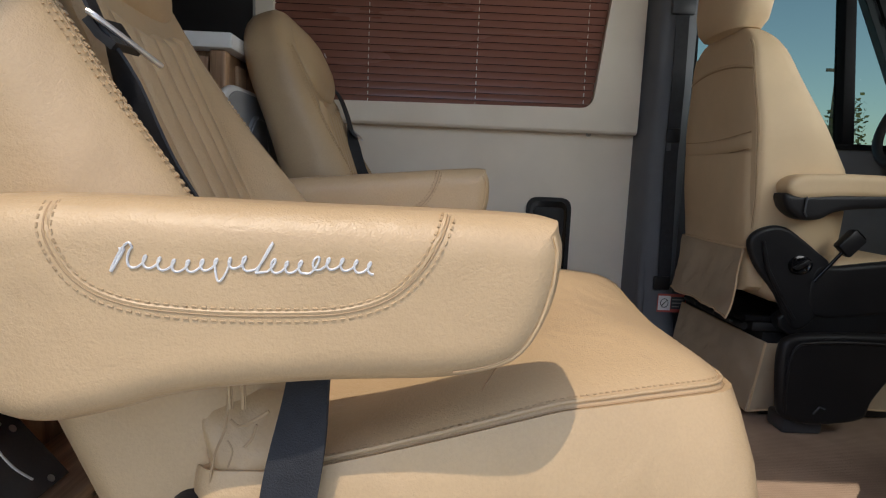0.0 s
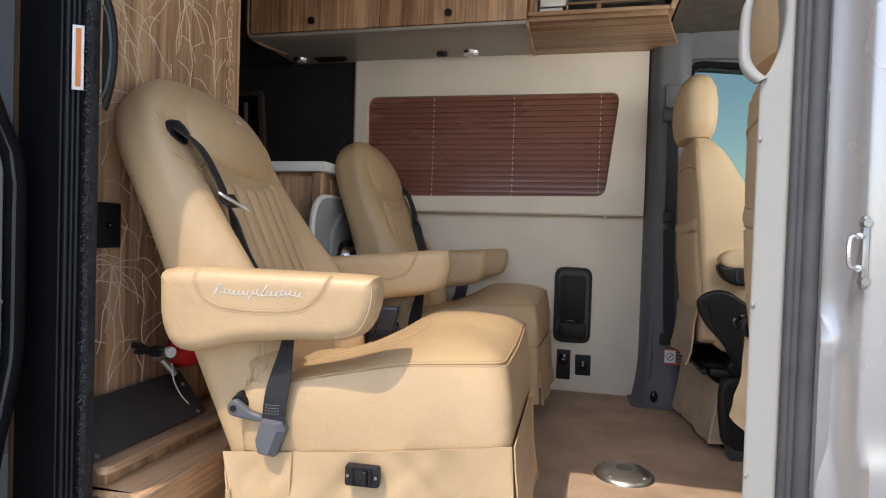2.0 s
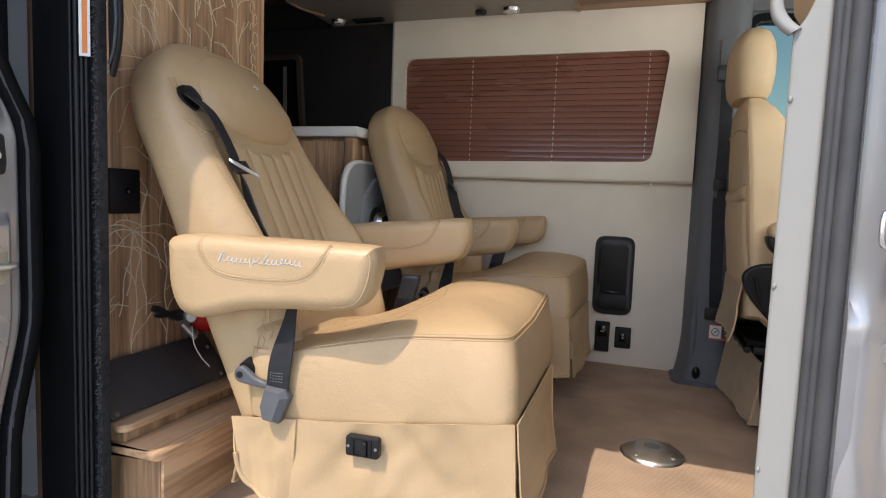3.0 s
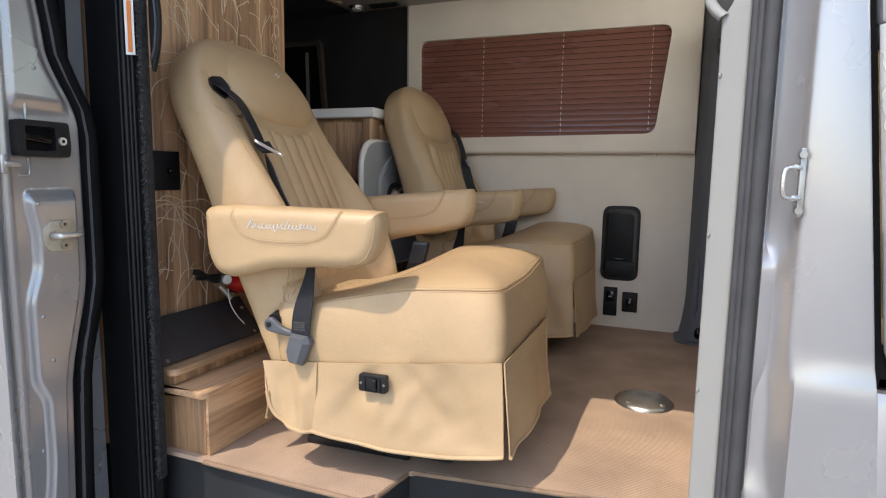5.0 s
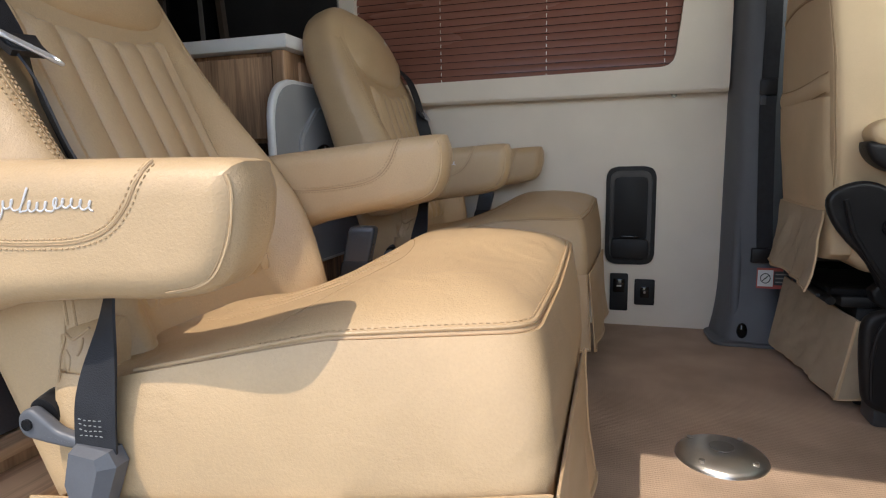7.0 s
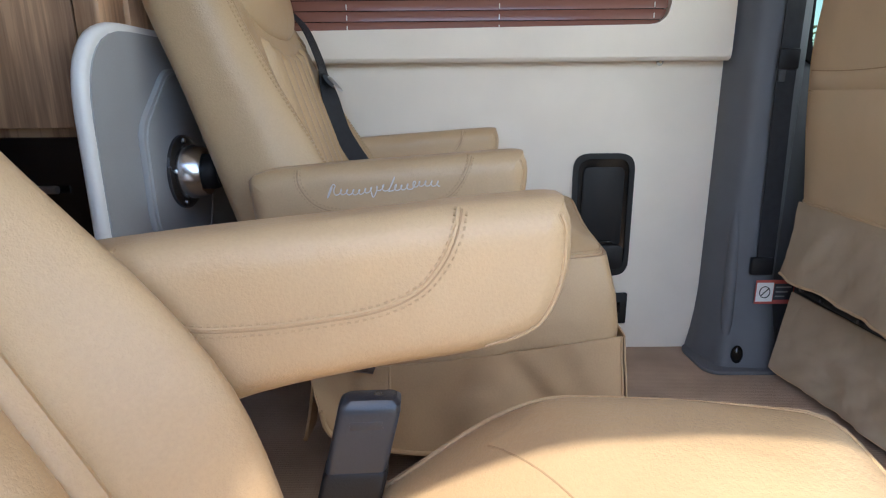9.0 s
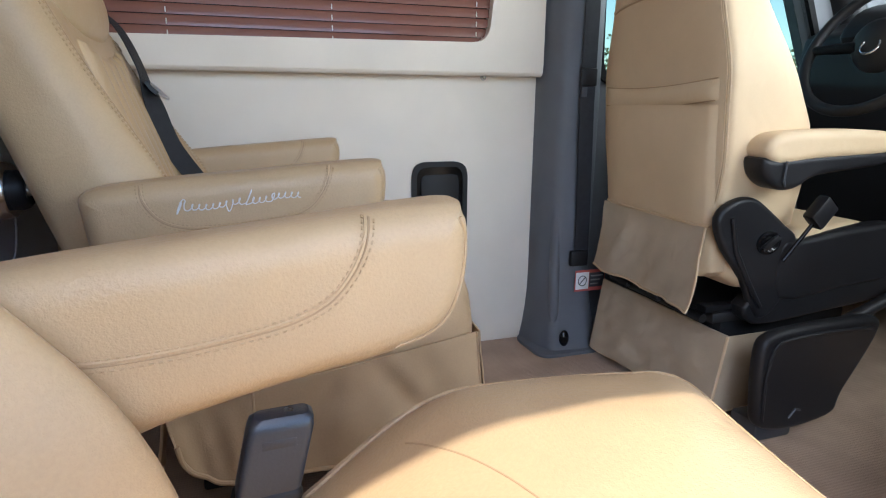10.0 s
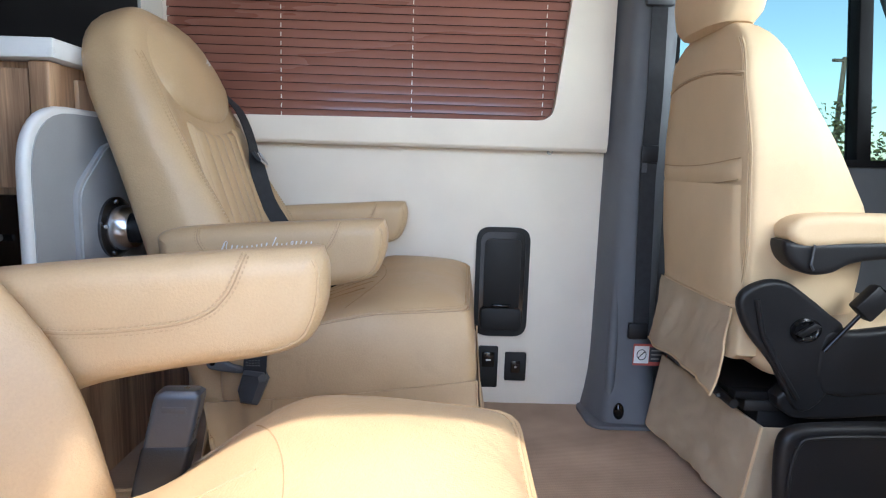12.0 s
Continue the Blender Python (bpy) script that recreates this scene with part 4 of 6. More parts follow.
def captain_chair(at, belt, tilt_out, tilt_in, lean, arm_dx, switch):
    """belt: the side of the shoulder belt; tilts: how far each armrest is raised, in degrees."""
    recline(lean)
    LEAN["belt"] = belt
    ch = thing("captain_chair", at, "cream leather captain's chair with fluted back, armrests and skirt", "chair", "captain's chairs")
    us = [-0.17, -0.165, -0.15] + steps(-0.10, 0.66, 26) + [0.68, 0.70, 0.72, 0.732, 0.740, 0.7443]
    rings = []
    for u in us:
        k = 0.6 if u == us[0] else 0.85 if u == us[1] else 1
        w, f = back_w(u) * k, back_f(u) * k
        full = fuller(u)
        rings.append([back_at(a * full, u, b + bolster(a, u) * k * min(1.0, max(0.0, b / (0.35 * f + 1e-6)))) for a, b in superring(w, f, f, 112, 3.4)])
    part("backrest", loft(rings), leather, ch)
    # fluted centre of the back
    half = 0.155

    def flute(u, w):
        r = 0.010 * abs(math.cos(w / half * math.pi * 3)) ** 0.55
        k = min(1, (half - abs(w)) / 0.012 + 0.05)
        e = min(1, max(0.0, (u - 0.0) / 0.02), max(0.0, (0.43 + 0.03 * (w / half) ** 2 - u) / 0.015))
        return back_front(w, u, -0.004 + (0.006 + r) * k * e)
    part("fluted_back", grid(flute, steps(0.0, 0.47, 32), steps(-half, half, 72)), leather, ch, "vertically fluted leather centre")
    # head pad
    def pad(a, r):
        c, s = math.cos(a), math.sin(a)
        w = -belt * 0.022 + 0.186 * r * math.copysign(abs(c) ** 0.8, c)
        u = 0.560 + (0.138 if s > 0 else 0.105) * r * math.copysign(abs(s) ** 0.85, s)
        g = max(0.0, 1 - r ** 3.2) ** 0.6 if s < 0 else max(0.0, 1 - r ** 2) ** (0.6 + 0.7 * min(1, s * 1.6)) * 0.75 + 0.25 * max(0.0, 1 - r ** 3.2) ** 0.6
        return back_front(w, u, -0.004 + 0.031 * g)
    part("head_pad", loft([[pad(math.tau * k / 48, r) for k in range(48)] for r in (0.02, 0.25, 0.5, 0.7, 0.82, 0.9, 0.95, 0.98, 1.0)]), leather, ch, "rounded leather head pad")
    emblem = bmesh.new()
    for dw, du, a in ((-0.007, 0, 0.5), (0.0, 0.004, 1.2), (0.007, 0, 2.4), (0.002, -0.006, 0.2)):
        p, q = back_front(0.02 + dw - 0.005 * math.cos(a), 0.60 + du - 0.005 * math.sin(a), 0.028), back_front(0.02 + dw + 0.005 * math.cos(a), 0.60 + du + 0.005 * math.sin(a), 0.028)
        rod(p, q, 0.0014, 0.0008, 6, into=emblem)
    part("emblem", emblem, silver_thread, ch, "small silver embroidered emblem")
    # rows of stitches down both edges of the front
    for sg in (-1, 1):
        rows = [[back_front(sg * (0.228 - o - 0.012 * max(0.0, (0.30 - u) / 0.3)), u, 0.0006) for u in steps(0.03, 0.60, 70)] for o in (0.0, 0.007, 0.019, 0.026)]
        part("side_stitching", stitches(rows[:2] + [r[:48] for r in rows[2:]] if sg == belt else [r[34 if switch else 0:] for r in rows[:2]], 0.0044, 0.0036, 0.0014), thread, ch, kind="stuff")
        part("side_seam", tube([back_front(sg * (0.2155 - 0.012 * max(0.0, (0.30 - u) / 0.3)), u, 0.0002) for u in steps(0.36 if switch and sg != belt else 0.03, 0.60, 50)], 0.0009, 5), seam_dark, ch)
    # belt outlet at the shoulder
    def mouth(grow, up):
        return [back_front(belt * 0.196 + (0.023 + 0.004 * math.cos(2 * a + 0.6) + grow) * math.cos(a), 0.554 + (0.031 + 0.004 * math.sin(3 * a) + grow) * math.sin(a), up) for a in [math.tau * i / 28 for i in range(28)]]
    slot, deep, base = mouth(0.0, 0.006), mouth(-0.006, 0.004), mouth(0.004, -0.02)
    part("belt_outlet", loft([base, slot, deep]), black_plastic, ch, "black plastic belt outlet")
    for k, (dw, du, ln) in enumerate(((-0.030, -0.050, 0.085), (-0.012, -0.062, 0.07))):
        line = [back_front(belt * (0.205 - dw * 0.2) + belt * (0.03 - 0.07 * s), 0.548 + du - 0.02 * s - 0.02 * math.sin(s * 3), 0.0015) for s in steps(0, 1, 10)]
        part("crease", tube(line, 0.0022, 6), leather, ch)
    # armrests
    for sg in (-1, 1):
        y0, y1 = (-0.357, -0.270) if sg < 0 else (0.250, 0.330)
        arm = part("armrest", pillow(ARM, y0, y1, 0.030, n=120, seg=7), leather, ch)
        for face in ((-1,) if sg < 0 else (-1, 1)):
            yy = (y0 if face < 0 else y1) + face * 0.0002
            part("stitching", stitches([[(p.x, yy - face * arm_face(p.z), p.z) for p in arm_seam(o)] for o in (-0.0040, 0.0052)], 0.0034, 0.0030, 0.0011), thread, arm, kind="stuff")
            part("seam", tube([(p.x, yy - face * (0.0003 + arm_face(p.z)), p.z) for p in arm_seam(0)], 0.0010, 6), seam_dark, arm)
            part("seam_ridge", tube([(p.x, yy - face * (0.0012 + arm_face(p.z)), p.z) for p in arm_seam(0.0024)], 0.0021, 6), leather, arm)
        if sg < 0:
            part("embroidery", tube([(x, y0 - 0.0006 + arm_face(z), z) for x, _, z in script_scrawl()], 0.0009, 5), silver_thread, arm, "silver embroidered scrawl")
        tip = [p for p in inset(arm_outline(), 0.0088) if p.x > -0.10 and p.y < 0.622]
        for yy, way in ((y0, 1), (y1, -1)):
            part("tip_piping", tube([(p.x, yy + way * 0.0082, p.y) for p in tip if p.x > -0.035], 0.0016, 6), leather, arm)
            part("tip_seam", tube([(p.x - 0.003, yy + way * 0.0070, p.y) for p in tip if p.x > -0.035], 0.0008, 5), seam_dark, arm)
        tl = tilt_out if sg < 0 else tilt_in
        arm.matrix_basis = Matrix.Translation((-0.36 + arm_dx[0 if sg < 0 else 1], 0, 0.55)) @ Matrix.Rotation(radians(-tl), 4, "Y") @ Matrix.Translation((0.36, 0, -0.55))
        part("bracket", rod((-0.36, sg * 0.24, 0.52), (-0.36, sg * 0.30, 0.52), 0.03, n=20), black_plastic, arm)
    # seat cushion: stacked outlines, boxy below and domed above a sewn edge
    def plan(hw, xc, wc, r, dw=0.0):
        return [Vector((p.x, p.y)) for p in resample([Vector((*p, 0)) for p in rounded([(-0.27, -hw), (-0.02, -hw), (xc - 0.024, -wc), (xc, wc + dw), (-0.02 + 2 * dw, hw), (-0.27, hw)], [0.03, 0.22, r, r, 0.22, 0.03], 8)], 132)]

    def drop(x):
        return -0.046 * min(1, max(0, (0.06 - x) / 0.24)) ** 1.2
    def high(x, y):
        """The aisle edge of the cushion stands higher in front and sags behind."""
        e = min(1, max(0, y / 0.25)) ** 1.5
        b = min(1, max(0, (0.05 - x) / 0.22))
        return (0.034 - 0.076 * b * b * (3 - 2 * b)) * e
    seam = plan(0.285, 0.282, 0.199, 0.033, 0.038)
    rings = []
    for z, hw, xc, wc, r in ((0.252, 0.262, 0.27, 0.24, 0.04), (0.256, 0.281, 0.292, 0.258, 0.034), (0.27, 0.296, 0.301, 0.262, 0.032), (0.32, 0.301, 0.304, 0.256, 0.030), (0.38, 0.301, 0.300, 0.240, 0.030), (0.43, 0.297, 0.290, 0.220, 0.030), (0.452, 0.291, 0.287, 0.206, 0.032)):
        rings.append([(p.x, p.y, z + (drop(p.x) + high(p.x, p.y)) * (z - 0.25) / 0.2) for p in plan(hw, xc, wc, r, 0.038 * max(0, (z - 0.30) / 0.15))])
    rings.append([(p.x, p.y, 0.450 + drop(p.x) + high(p.x, p.y)) for p in seam])
    mid = Vector((0.06, 0))

    def crown(k, x, y):
        """Rise of the padding over the sewn edge: a full nose, sat down towards the back."""
        r = 0.050 * (1 - k ** 3.0) ** 0.62 * min(1, max(0.30, 0.74 + x * 1.7))
        return r + (0.006 * math.exp(-((x - 0.13) / 0.09) ** 2 - ((y - 0.11) / 0.12) ** 2) - 0.012 * math.exp(-((x + 0.10) / 0.10) ** 2)) * (1 - k ** 4)

    def top(p, k):
        """A point of the upper face; k runs from 1 at the sewn edge to 0 in the middle."""
        q = mid + (p - mid) * k
        return (q.x, q.y, 0.450 + drop(q.x) + high(q.x, q.y) + crown(k, q.x, q.y))
    for k in (0.985, 0.96, 0.92, 0.86, 0.78, 0.68, 0.56, 0.43, 0.30, 0.17, 0.05):
        rings.append([top(p, k) for p in seam])
    cu = part("seat_cushion", loft(rings), leather, ch)

    def cush_z(x, y):
        """Height of the upper face."""
        d_ = Vector((x, y)) - mid
        if d_.length < 1e-4:
            return top(mid, 0)[2]
        best, kk = -2, 1.0
        for p in seam:
            e = p - mid
            c_ = e.normalized().dot(d_.normalized())
            if c_ > best:
                best, kk = c_, d_.length / e.length
        k = min(1.0, kk)
        return 0.450 + drop(x) + high(x, y) + crown(k, x, y)

    part("nose_seam", tube([(0.055 - 1.3 * y * y, y, cush_z(0.055 - 1.3 * y * y, y) - 0.0001) for y in steps(-0.23, 0.23, 60)], 0.0008, 5), seam_dark, cu)

    # dark cords laid on the surface for the shade in the flute grooves
    for y in (-0.10, -0.05, 0.0, 0.05, 0.10):
        part("flute_groove_line", tube([(x, y * (1 + 0.5 * (x + 0.2)), cush_z(x, y * (1 + 0.5 * (x + 0.2))) - 0.0004) for x in steps(-0.20, 0.035 - 2.0 * y * y, 24)], 0.0013, 5), seam_dark, cu)

    def edge_line(dz, out):
        pts = [p for p in seam if p.x > -0.17]
        k = next(i for i in range(len(pts)) if (pts[i] - pts[i - 1]).length > 0.1)
        pts = pts[k:] + pts[:k]
        if dz > 0:
            return [Vector(top(p, 1 - dz / 0.35)) + Vector((0, 0, 0.0004)) for p in pts]
        return [(p.x + (p - mid).normalized().x * out, p.y + (p - mid).normalized().y * out, 0.450 + dz + drop(p.x) + high(p.x, p.y)) for p in pts]
    for dz, out in ((0.0045, 0), (-0.004, 0.0018)):
        part("welt", tube(edge_line(dz, out), 0.0026, 8), leather, cu, "raised sewn welt")
    for dz, out in ((0.0001, 0.0020),):
        part("seam", tube(edge_line(dz, out), 0.0012, 5), seam_dark, cu)
    part("stitching", stitches([edge_line(0.0095, 0), edge_line(-0.0095, 0.0058)], 0.0040, 0.0032, 0.0009), thread, cu, kind="stuff")
    # skirt
    def skirt_panel(name, a, b, n=44, phase=0.0, wave=0.006, flare=0.026, grow=(0.0, 0.0), round_end=None, lift=0.0):
        """A hanging panel between two points of the plan; grow: how far each lower corner swings out along the panel."""
        a, b = Vector(a), Vector(b)
        along = (b - a).normalized()
        out = Vector((along.y, -along.x))

        def at(v, s):
            p = a + (b - a) * s + along * v * (grow[1] * s - grow[0] * (1 - s))
            if name == "skirt_side" and p.y < 0:
                p.y = -0.3045 + 0.144 * (p.x if p.x > 0.08 else (max(0.0, p.x + 0.08) ** 2) / 0.32)
            h = 0.262 + 0.085 * (p.x + 0.3)
            low = 0.098 + (0.014 if phase == 0.4 else 0.014 * max(0.0, 1 - s / 0.3) ** 2 if phase == 1.3 else 0.0) + 0.004 * math.sin(s * 5 + phase) + lift * max(0.0, (s - 0.75) / 0.25) ** 2
            if round_end == 0:
                low += 0.080 * (1 - (1 - max(0.0, 1 - s / 0.6) ** 2.2) ** 0.5)
            z = h - (h - low) * v
            fold = wave * math.sin(math.pi * min(1, v * 0.55)) * (math.sin(s * 9 + phase + 1.5 * v) * 0.6 + math.sin(s * 21 + phase * 2 - 3 * v) * 0.3) + flare * v ** 1.3
            slack = 0.3 + 0.7 * math.sin(math.pi * s)
            fold += 0.008 * slack * noise.noise((p.x * 7 + z * 5, p.y * 7 + phase, z * 8)) * (0.4 + v) * min(1, v * 3)
            fold += 0.0045 * slack * noise.noise((p.x * 20 - z * 24, phase, z * 9 + p.x * 14)) * math.sin(math.pi * min(1, v * 0.95)) ** 0.7
            fold -= 0.009 * math.exp(-((s - 0.0) / 0.06) ** 2) * (1 - abs(2 * v - 0.8)) if phase == 1.3 else 0
            # shallow drapes that run down from the switch towards both lower corners
            if phase == 1.3:
                for c, slope, amp in ((0.34, -0.20, 0.011), (0.50, 0.28, 0.013), (0.72, 0.14, 0.009)):
                    fold -= amp * math.exp(-((s - c - slope * v) / (0.05 + 0.06 * v)) ** 2) * math.sin(math.pi * min(1, v * 1.05)) ** 0.8
            q = p + out * fold
            return (q.x, q.y, z)
        bm = grid(at, steps(0, 1, 22), steps(0, 1, n))
        thick(bm, 0.003)
        pn = part(name, bm, skirt_vinyl, ch)
        part("hem", tube([at(1.0, s) for s in steps(0, 1, n)], 0.0048, 8), leather, pn, "paler sewn hem")
        part("end_hem", tube([at(v, 1.0) for v in steps(0, 1, 12)], 0.0026, 6), leather, pn, "paler sewn hem")
        return pn
    skirt_panel("skirt_side", (-0.300, -0.3030), (-0.152, -0.3030), 28, 0.4, 0.006, 0.016, grow=(-0.022, 0), round_end=0)
    skirt_panel("skirt_side", (-0.1515, -0.3030), (0.279, -0.3010), 72, 1.3, 0.007, 0.022, grow=(0, 0.014), lift=0.010)
    skirt_panel("skirt_front", (0.287, -0.262), (0.309, 0.172), 56, 2.0, 0.005, 0.020, grow=(0.004, -0.01))
    skirt_panel("skirt_side", (0.262, 0.292), (-0.300, 0.296), 48, 0.2)
    skirt_panel("skirt_rear", (-0.302, 0.26), (-0.302, -0.26), 40, 0.9)
    part("skirt_lining", box(-0.27, 0.24, -0.24, 0.20, 0.13, 0.27, 0.02), seam_dark, ch)
    part("seat_base", box(-0.20, 0.16, -0.20, 0.20, 0.02, 0.25, 0.02), black_plastic, ch)
    part("floor_plate", box(-0.262, 0.03, -0.175, 0.165, 0.0, 0.022, 0.006), black_plastic, ch, "black steel swivel base")
    # switch in the skirt
    if switch:
        sw = part("skirt_switch", prism(rounded([(-0.034, 0.222), (0.034, 0.222), (0.034, 0.262), (-0.034, 0.262)], 0.006), -0.308, -0.292, "xz", 0.002), black_plastic, ch, "black rocker switch plate")
        sw.location = (0, -0.014, 0.006)
        part("rocker_bed", box(-0.017, 0.015, -0.3088, -0.3075, 0.2265, 0.2575, 0.0005), deep_black, sw)
        part("rocker", box(0.002, 0.012, -0.316, -0.307, 0.229, 0.255, 0.002), black_gloss, sw)
        part("rocker_well", holed([(-0.022, 0.226), (0.02, 0.226), (0.02, 0.258), (-0.022, 0.258)], [(-0.016, 0.227), (0.014, 0.227), (0.014, 0.257), (-0.016, 0.257)], -0.311, -0.305, n=32), black_gloss, sw)
        for x in (-0.028, 0.028):
            part("screw", rod((x, -0.3095, 0.242), (x, -0.307, 0.242), 0.003, n=8), dull_steel, sw)
    # recline lever
    lv = part("recline_hub", rod((-0.268, -0.300, 0.360), (-0.268, -0.262, 0.364), 0.019, 0.024, 24), black_plastic, ch)
    part("recline_lever", pillow([(-0.287, 0.352), (-0.284, 0.366), (-0.270, 0.373), (-0.256, 0.366), (-0.236, 0.352), (-0.216, 0.347), (-0.207, 0.340), (-0.214, 0.333), (-0.236, 0.334), (-0.262, 0.337), (-0.280, 0.341)], -0.317, -0.302, 0.005, n=72), grey_cover, lv)
    part("hub_cap", rod((-0.272, -0.3195, 0.356), (-0.272, -0.316, 0.356), 0.0065, n=14), black_gloss, lv)
    # lap and shoulder belt
    bp = catmull([back_front(belt * 0.196, 0.556, 0.010), back_front(belt * 0.192, 0.50, 0.024), back_front(belt * 0.186, 0.42, 0.024), back_front(belt * 0.178, 0.35, 0.018), back_front(belt * 0.176, 0.24, 0.008), back_front(belt * 0.190, 0.12, 0.006), (-0.255, belt * 0.235, 0.50)], 6)
    part("shoulder_belt", strap(bp, [Vector((-0.2, -belt, 0.05)).lerp(Vector((-0.80, -0.62 * belt, -0.1)), min(1, max(0, (i / len(bp) - 0.40) / 0.15))) for i in range(len(bp))], 0.046), webbing, ch, "black seat belt webbing")
    tp = Vector(back_front(belt * 0.180, 0.362, 0.026))
    tg = part("belt_tongue", strap([tp + Vector((-0.010, 0, 0.014)), tp, tp + Vector((0.012, 0, -0.010))], (0.25, -belt, -0.1), 0.050, 0.004), black_plastic, ch)
    across = Vector((0.45, -belt * 0.75, -0.42)).normalized()
    down = Vector((0.55, 0.2 * belt, -0.35)).normalized()
    loop = [tp + Vector((0.004, 0.0, 0.004)) + across * a + down * b for a, b in rounded([(-0.034, 0.0), (0.034, 0.0), (0.038, 0.016), (-0.030, 0.012)], 0.005, 3)]
    part("tongue_plate", tube(loop, 0.0028, 8, True), bright_steel, tg, "bright steel belt tongue")
    lp2 = catmull([(-0.166, -0.290, 0.53), (-0.172, -0.302, 0.46), (-0.182, -0.314, 0.39), (-0.186, -0.317, 0.33)], 10)
    part("lap_belt", strap(lp2, [Vector((0.77, -0.64, 0.0)).lerp(Vector((1.0, 0.12, 0.1)), ease(i / (len(lp2) - 1), 0.1, 0.75)) for i in range(len(lp2))], 0.046), webbing, ch, "black seat belt webbing")
    wedge = [[(-0.206, 0.343), (-0.166, 0.338), (-0.158, 0.322), (-0.180, 0.268), (-0.214, 0.272), (-0.220, 0.300)], [(-0.203, 0.338), (-0.172, 0.334), (-0.170, 0.322), (-0.186, 0.277), (-0.208, 0.280), (-0.213, 0.302)]]
    part("belt_latch", loft([[(x, -0.304, z) for x, z in wedge[0]], [(x, -0.322, z) for x, z in wedge[0]], [(x - 0.002, -0.333, z) for x, z in wedge[1]]]), grey_cover if switch else slate_plastic, ch, "grey faceted belt end cover", angle=20)
    def buckle_ring(x, z, w, d):
        return [(x + a, 0.268 + b, z) for a, b in rounded([(-w, -d), (w, -d), (w, d), (-w, d)], 0.007)]
    bk = part("buckle_sleeve", loft([buckle_ring(x, z, w, d) for x, z, w, d in ((-0.166, 0.285, 0.024, 0.011), (-0.150, 0.34, 0.027, 0.014), (-0.134, 0.40, 0.0285, 0.0165), (-0.126, 0.432, 0.0285, 0.0165), (-0.125, 0.436, 0.026, 0.0145))]), black_plastic, ch, "dark belt sleeve")
    part("buckle", loft([buckle_ring(x, z, w, d) for x, z, w, d in ((-0.127, 0.43, 0.026, 0.014), (-0.124, 0.442, 0.027, 0.0145), (-0.112, 0.492, 0.027, 0.0145), (-0.1105, 0.499, 0.026, 0.013), (-0.110, 0.503, 0.022, 0.009))]), buckle_slate, bk, "slate grey belt buckle")
    part("button", box(-0.128, -0.100, 0.2532, 0.2555, 0.478, 0.486, 0.0006), buckle_slate, bk)
    # creased leather gusset between back and cushion; dark cords draw the shade in its folds
    def gus(v, s):
        x = -0.268 + 0.075 * s
        z = 0.462 - 0.20 * v
        pinch = math.exp(-((v - 0.12) / 0.10) ** 2)
        fold = 0.006 * noise.noise((x * 60, z * 26, 1.7)) + 0.003 * noise.noise((x * 130 + z * 40, z * 50, 4.2)) - 0.010 * pinch * math.exp(-((s - 0.62) / 0.22) ** 2)
        return (x + 0.010 * pinch * (s - 0.5), -0.286 - fold * math.sin(math.pi * min(1, max(0, s))) ** 0.4 + 0.034 * (1 - min(1, s / 0.3, (1 - s) / 0.2, v / 0.25)) ** 2, z)
    part("gusset", thick(grid(gus, steps(0, 1, 40), steps(0, 1, 24)), 0.002), leather, ch, "creased leather gusset")
    part("gusset_seam", tube(catmull([(-0.236, -0.2885, 0.475), (-0.238, -0.2905, 0.445), (-0.247, -0.2915, 0.42), (-0.252, -0.2915, 0.385), (-0.250, -0.2915, 0.35), (-0.238, -0.2915, 0.315), (-0.226, -0.2915, 0.295)], 6), 0.0011, 6), seam_dark, ch)
    for o in (0.0, 0.011):
        part("side_welt", tube([(-0.239 + o + 0.004 * k, -0.2885, 0.535 - 0.075 * k) for k in steps(0, 1, 8)], 0.0016, 6), leather, ch)
        part("side_line", tube([(-0.2365 + o + 0.004 * k, -0.2888, 0.535 - 0.075 * k) for k in steps(0, 1, 8)], 0.0008, 5), seam_dark, ch)
    for pts_, r_ in (([(-0.234, 0.452), (-0.226, 0.446), (-0.214, 0.452), (-0.202, 0.460)], 0.0017), ([(-0.212, 0.448), (-0.216, 0.436), (-0.222, 0.428)], 0.0013), ([(-0.236, 0.434), (-0.232, 0.424), (-0.236, 0.410)], 0.0008)):
        part("fold_shade", tube(catmull([(x, -0.2925, z) for x, z in pts_], 5), r_, 7), seam_dark, ch, "dark cord drawing the shade in a fold")
    # woven label at the foot of the lap belt
    rng = random.Random(5)
    part("belt_label", stitches([[(-0.200 + 0.030 * s, -0.3195, 0.352 + 0.006 * k + rng.uniform(-0.001, 0.001)) for s in steps(0, 1, 4)] for k in range(4)], 0.0028, 0.0034, 0.0006), grey_paint, ch, "pale woven marks", kind="stuff")
    return ch


chair = captain_chair((-0.008, 0.765, 0), -1, 0.0, 6.0, 25.0, (-0.018, 0.022), True)
chair.rotation_euler.z = radians(3)
chair_far = captain_chair((-0.018, 1.845, 0), 1, 4.5, 4.5, 18.0, (0.045, 0.055), False)


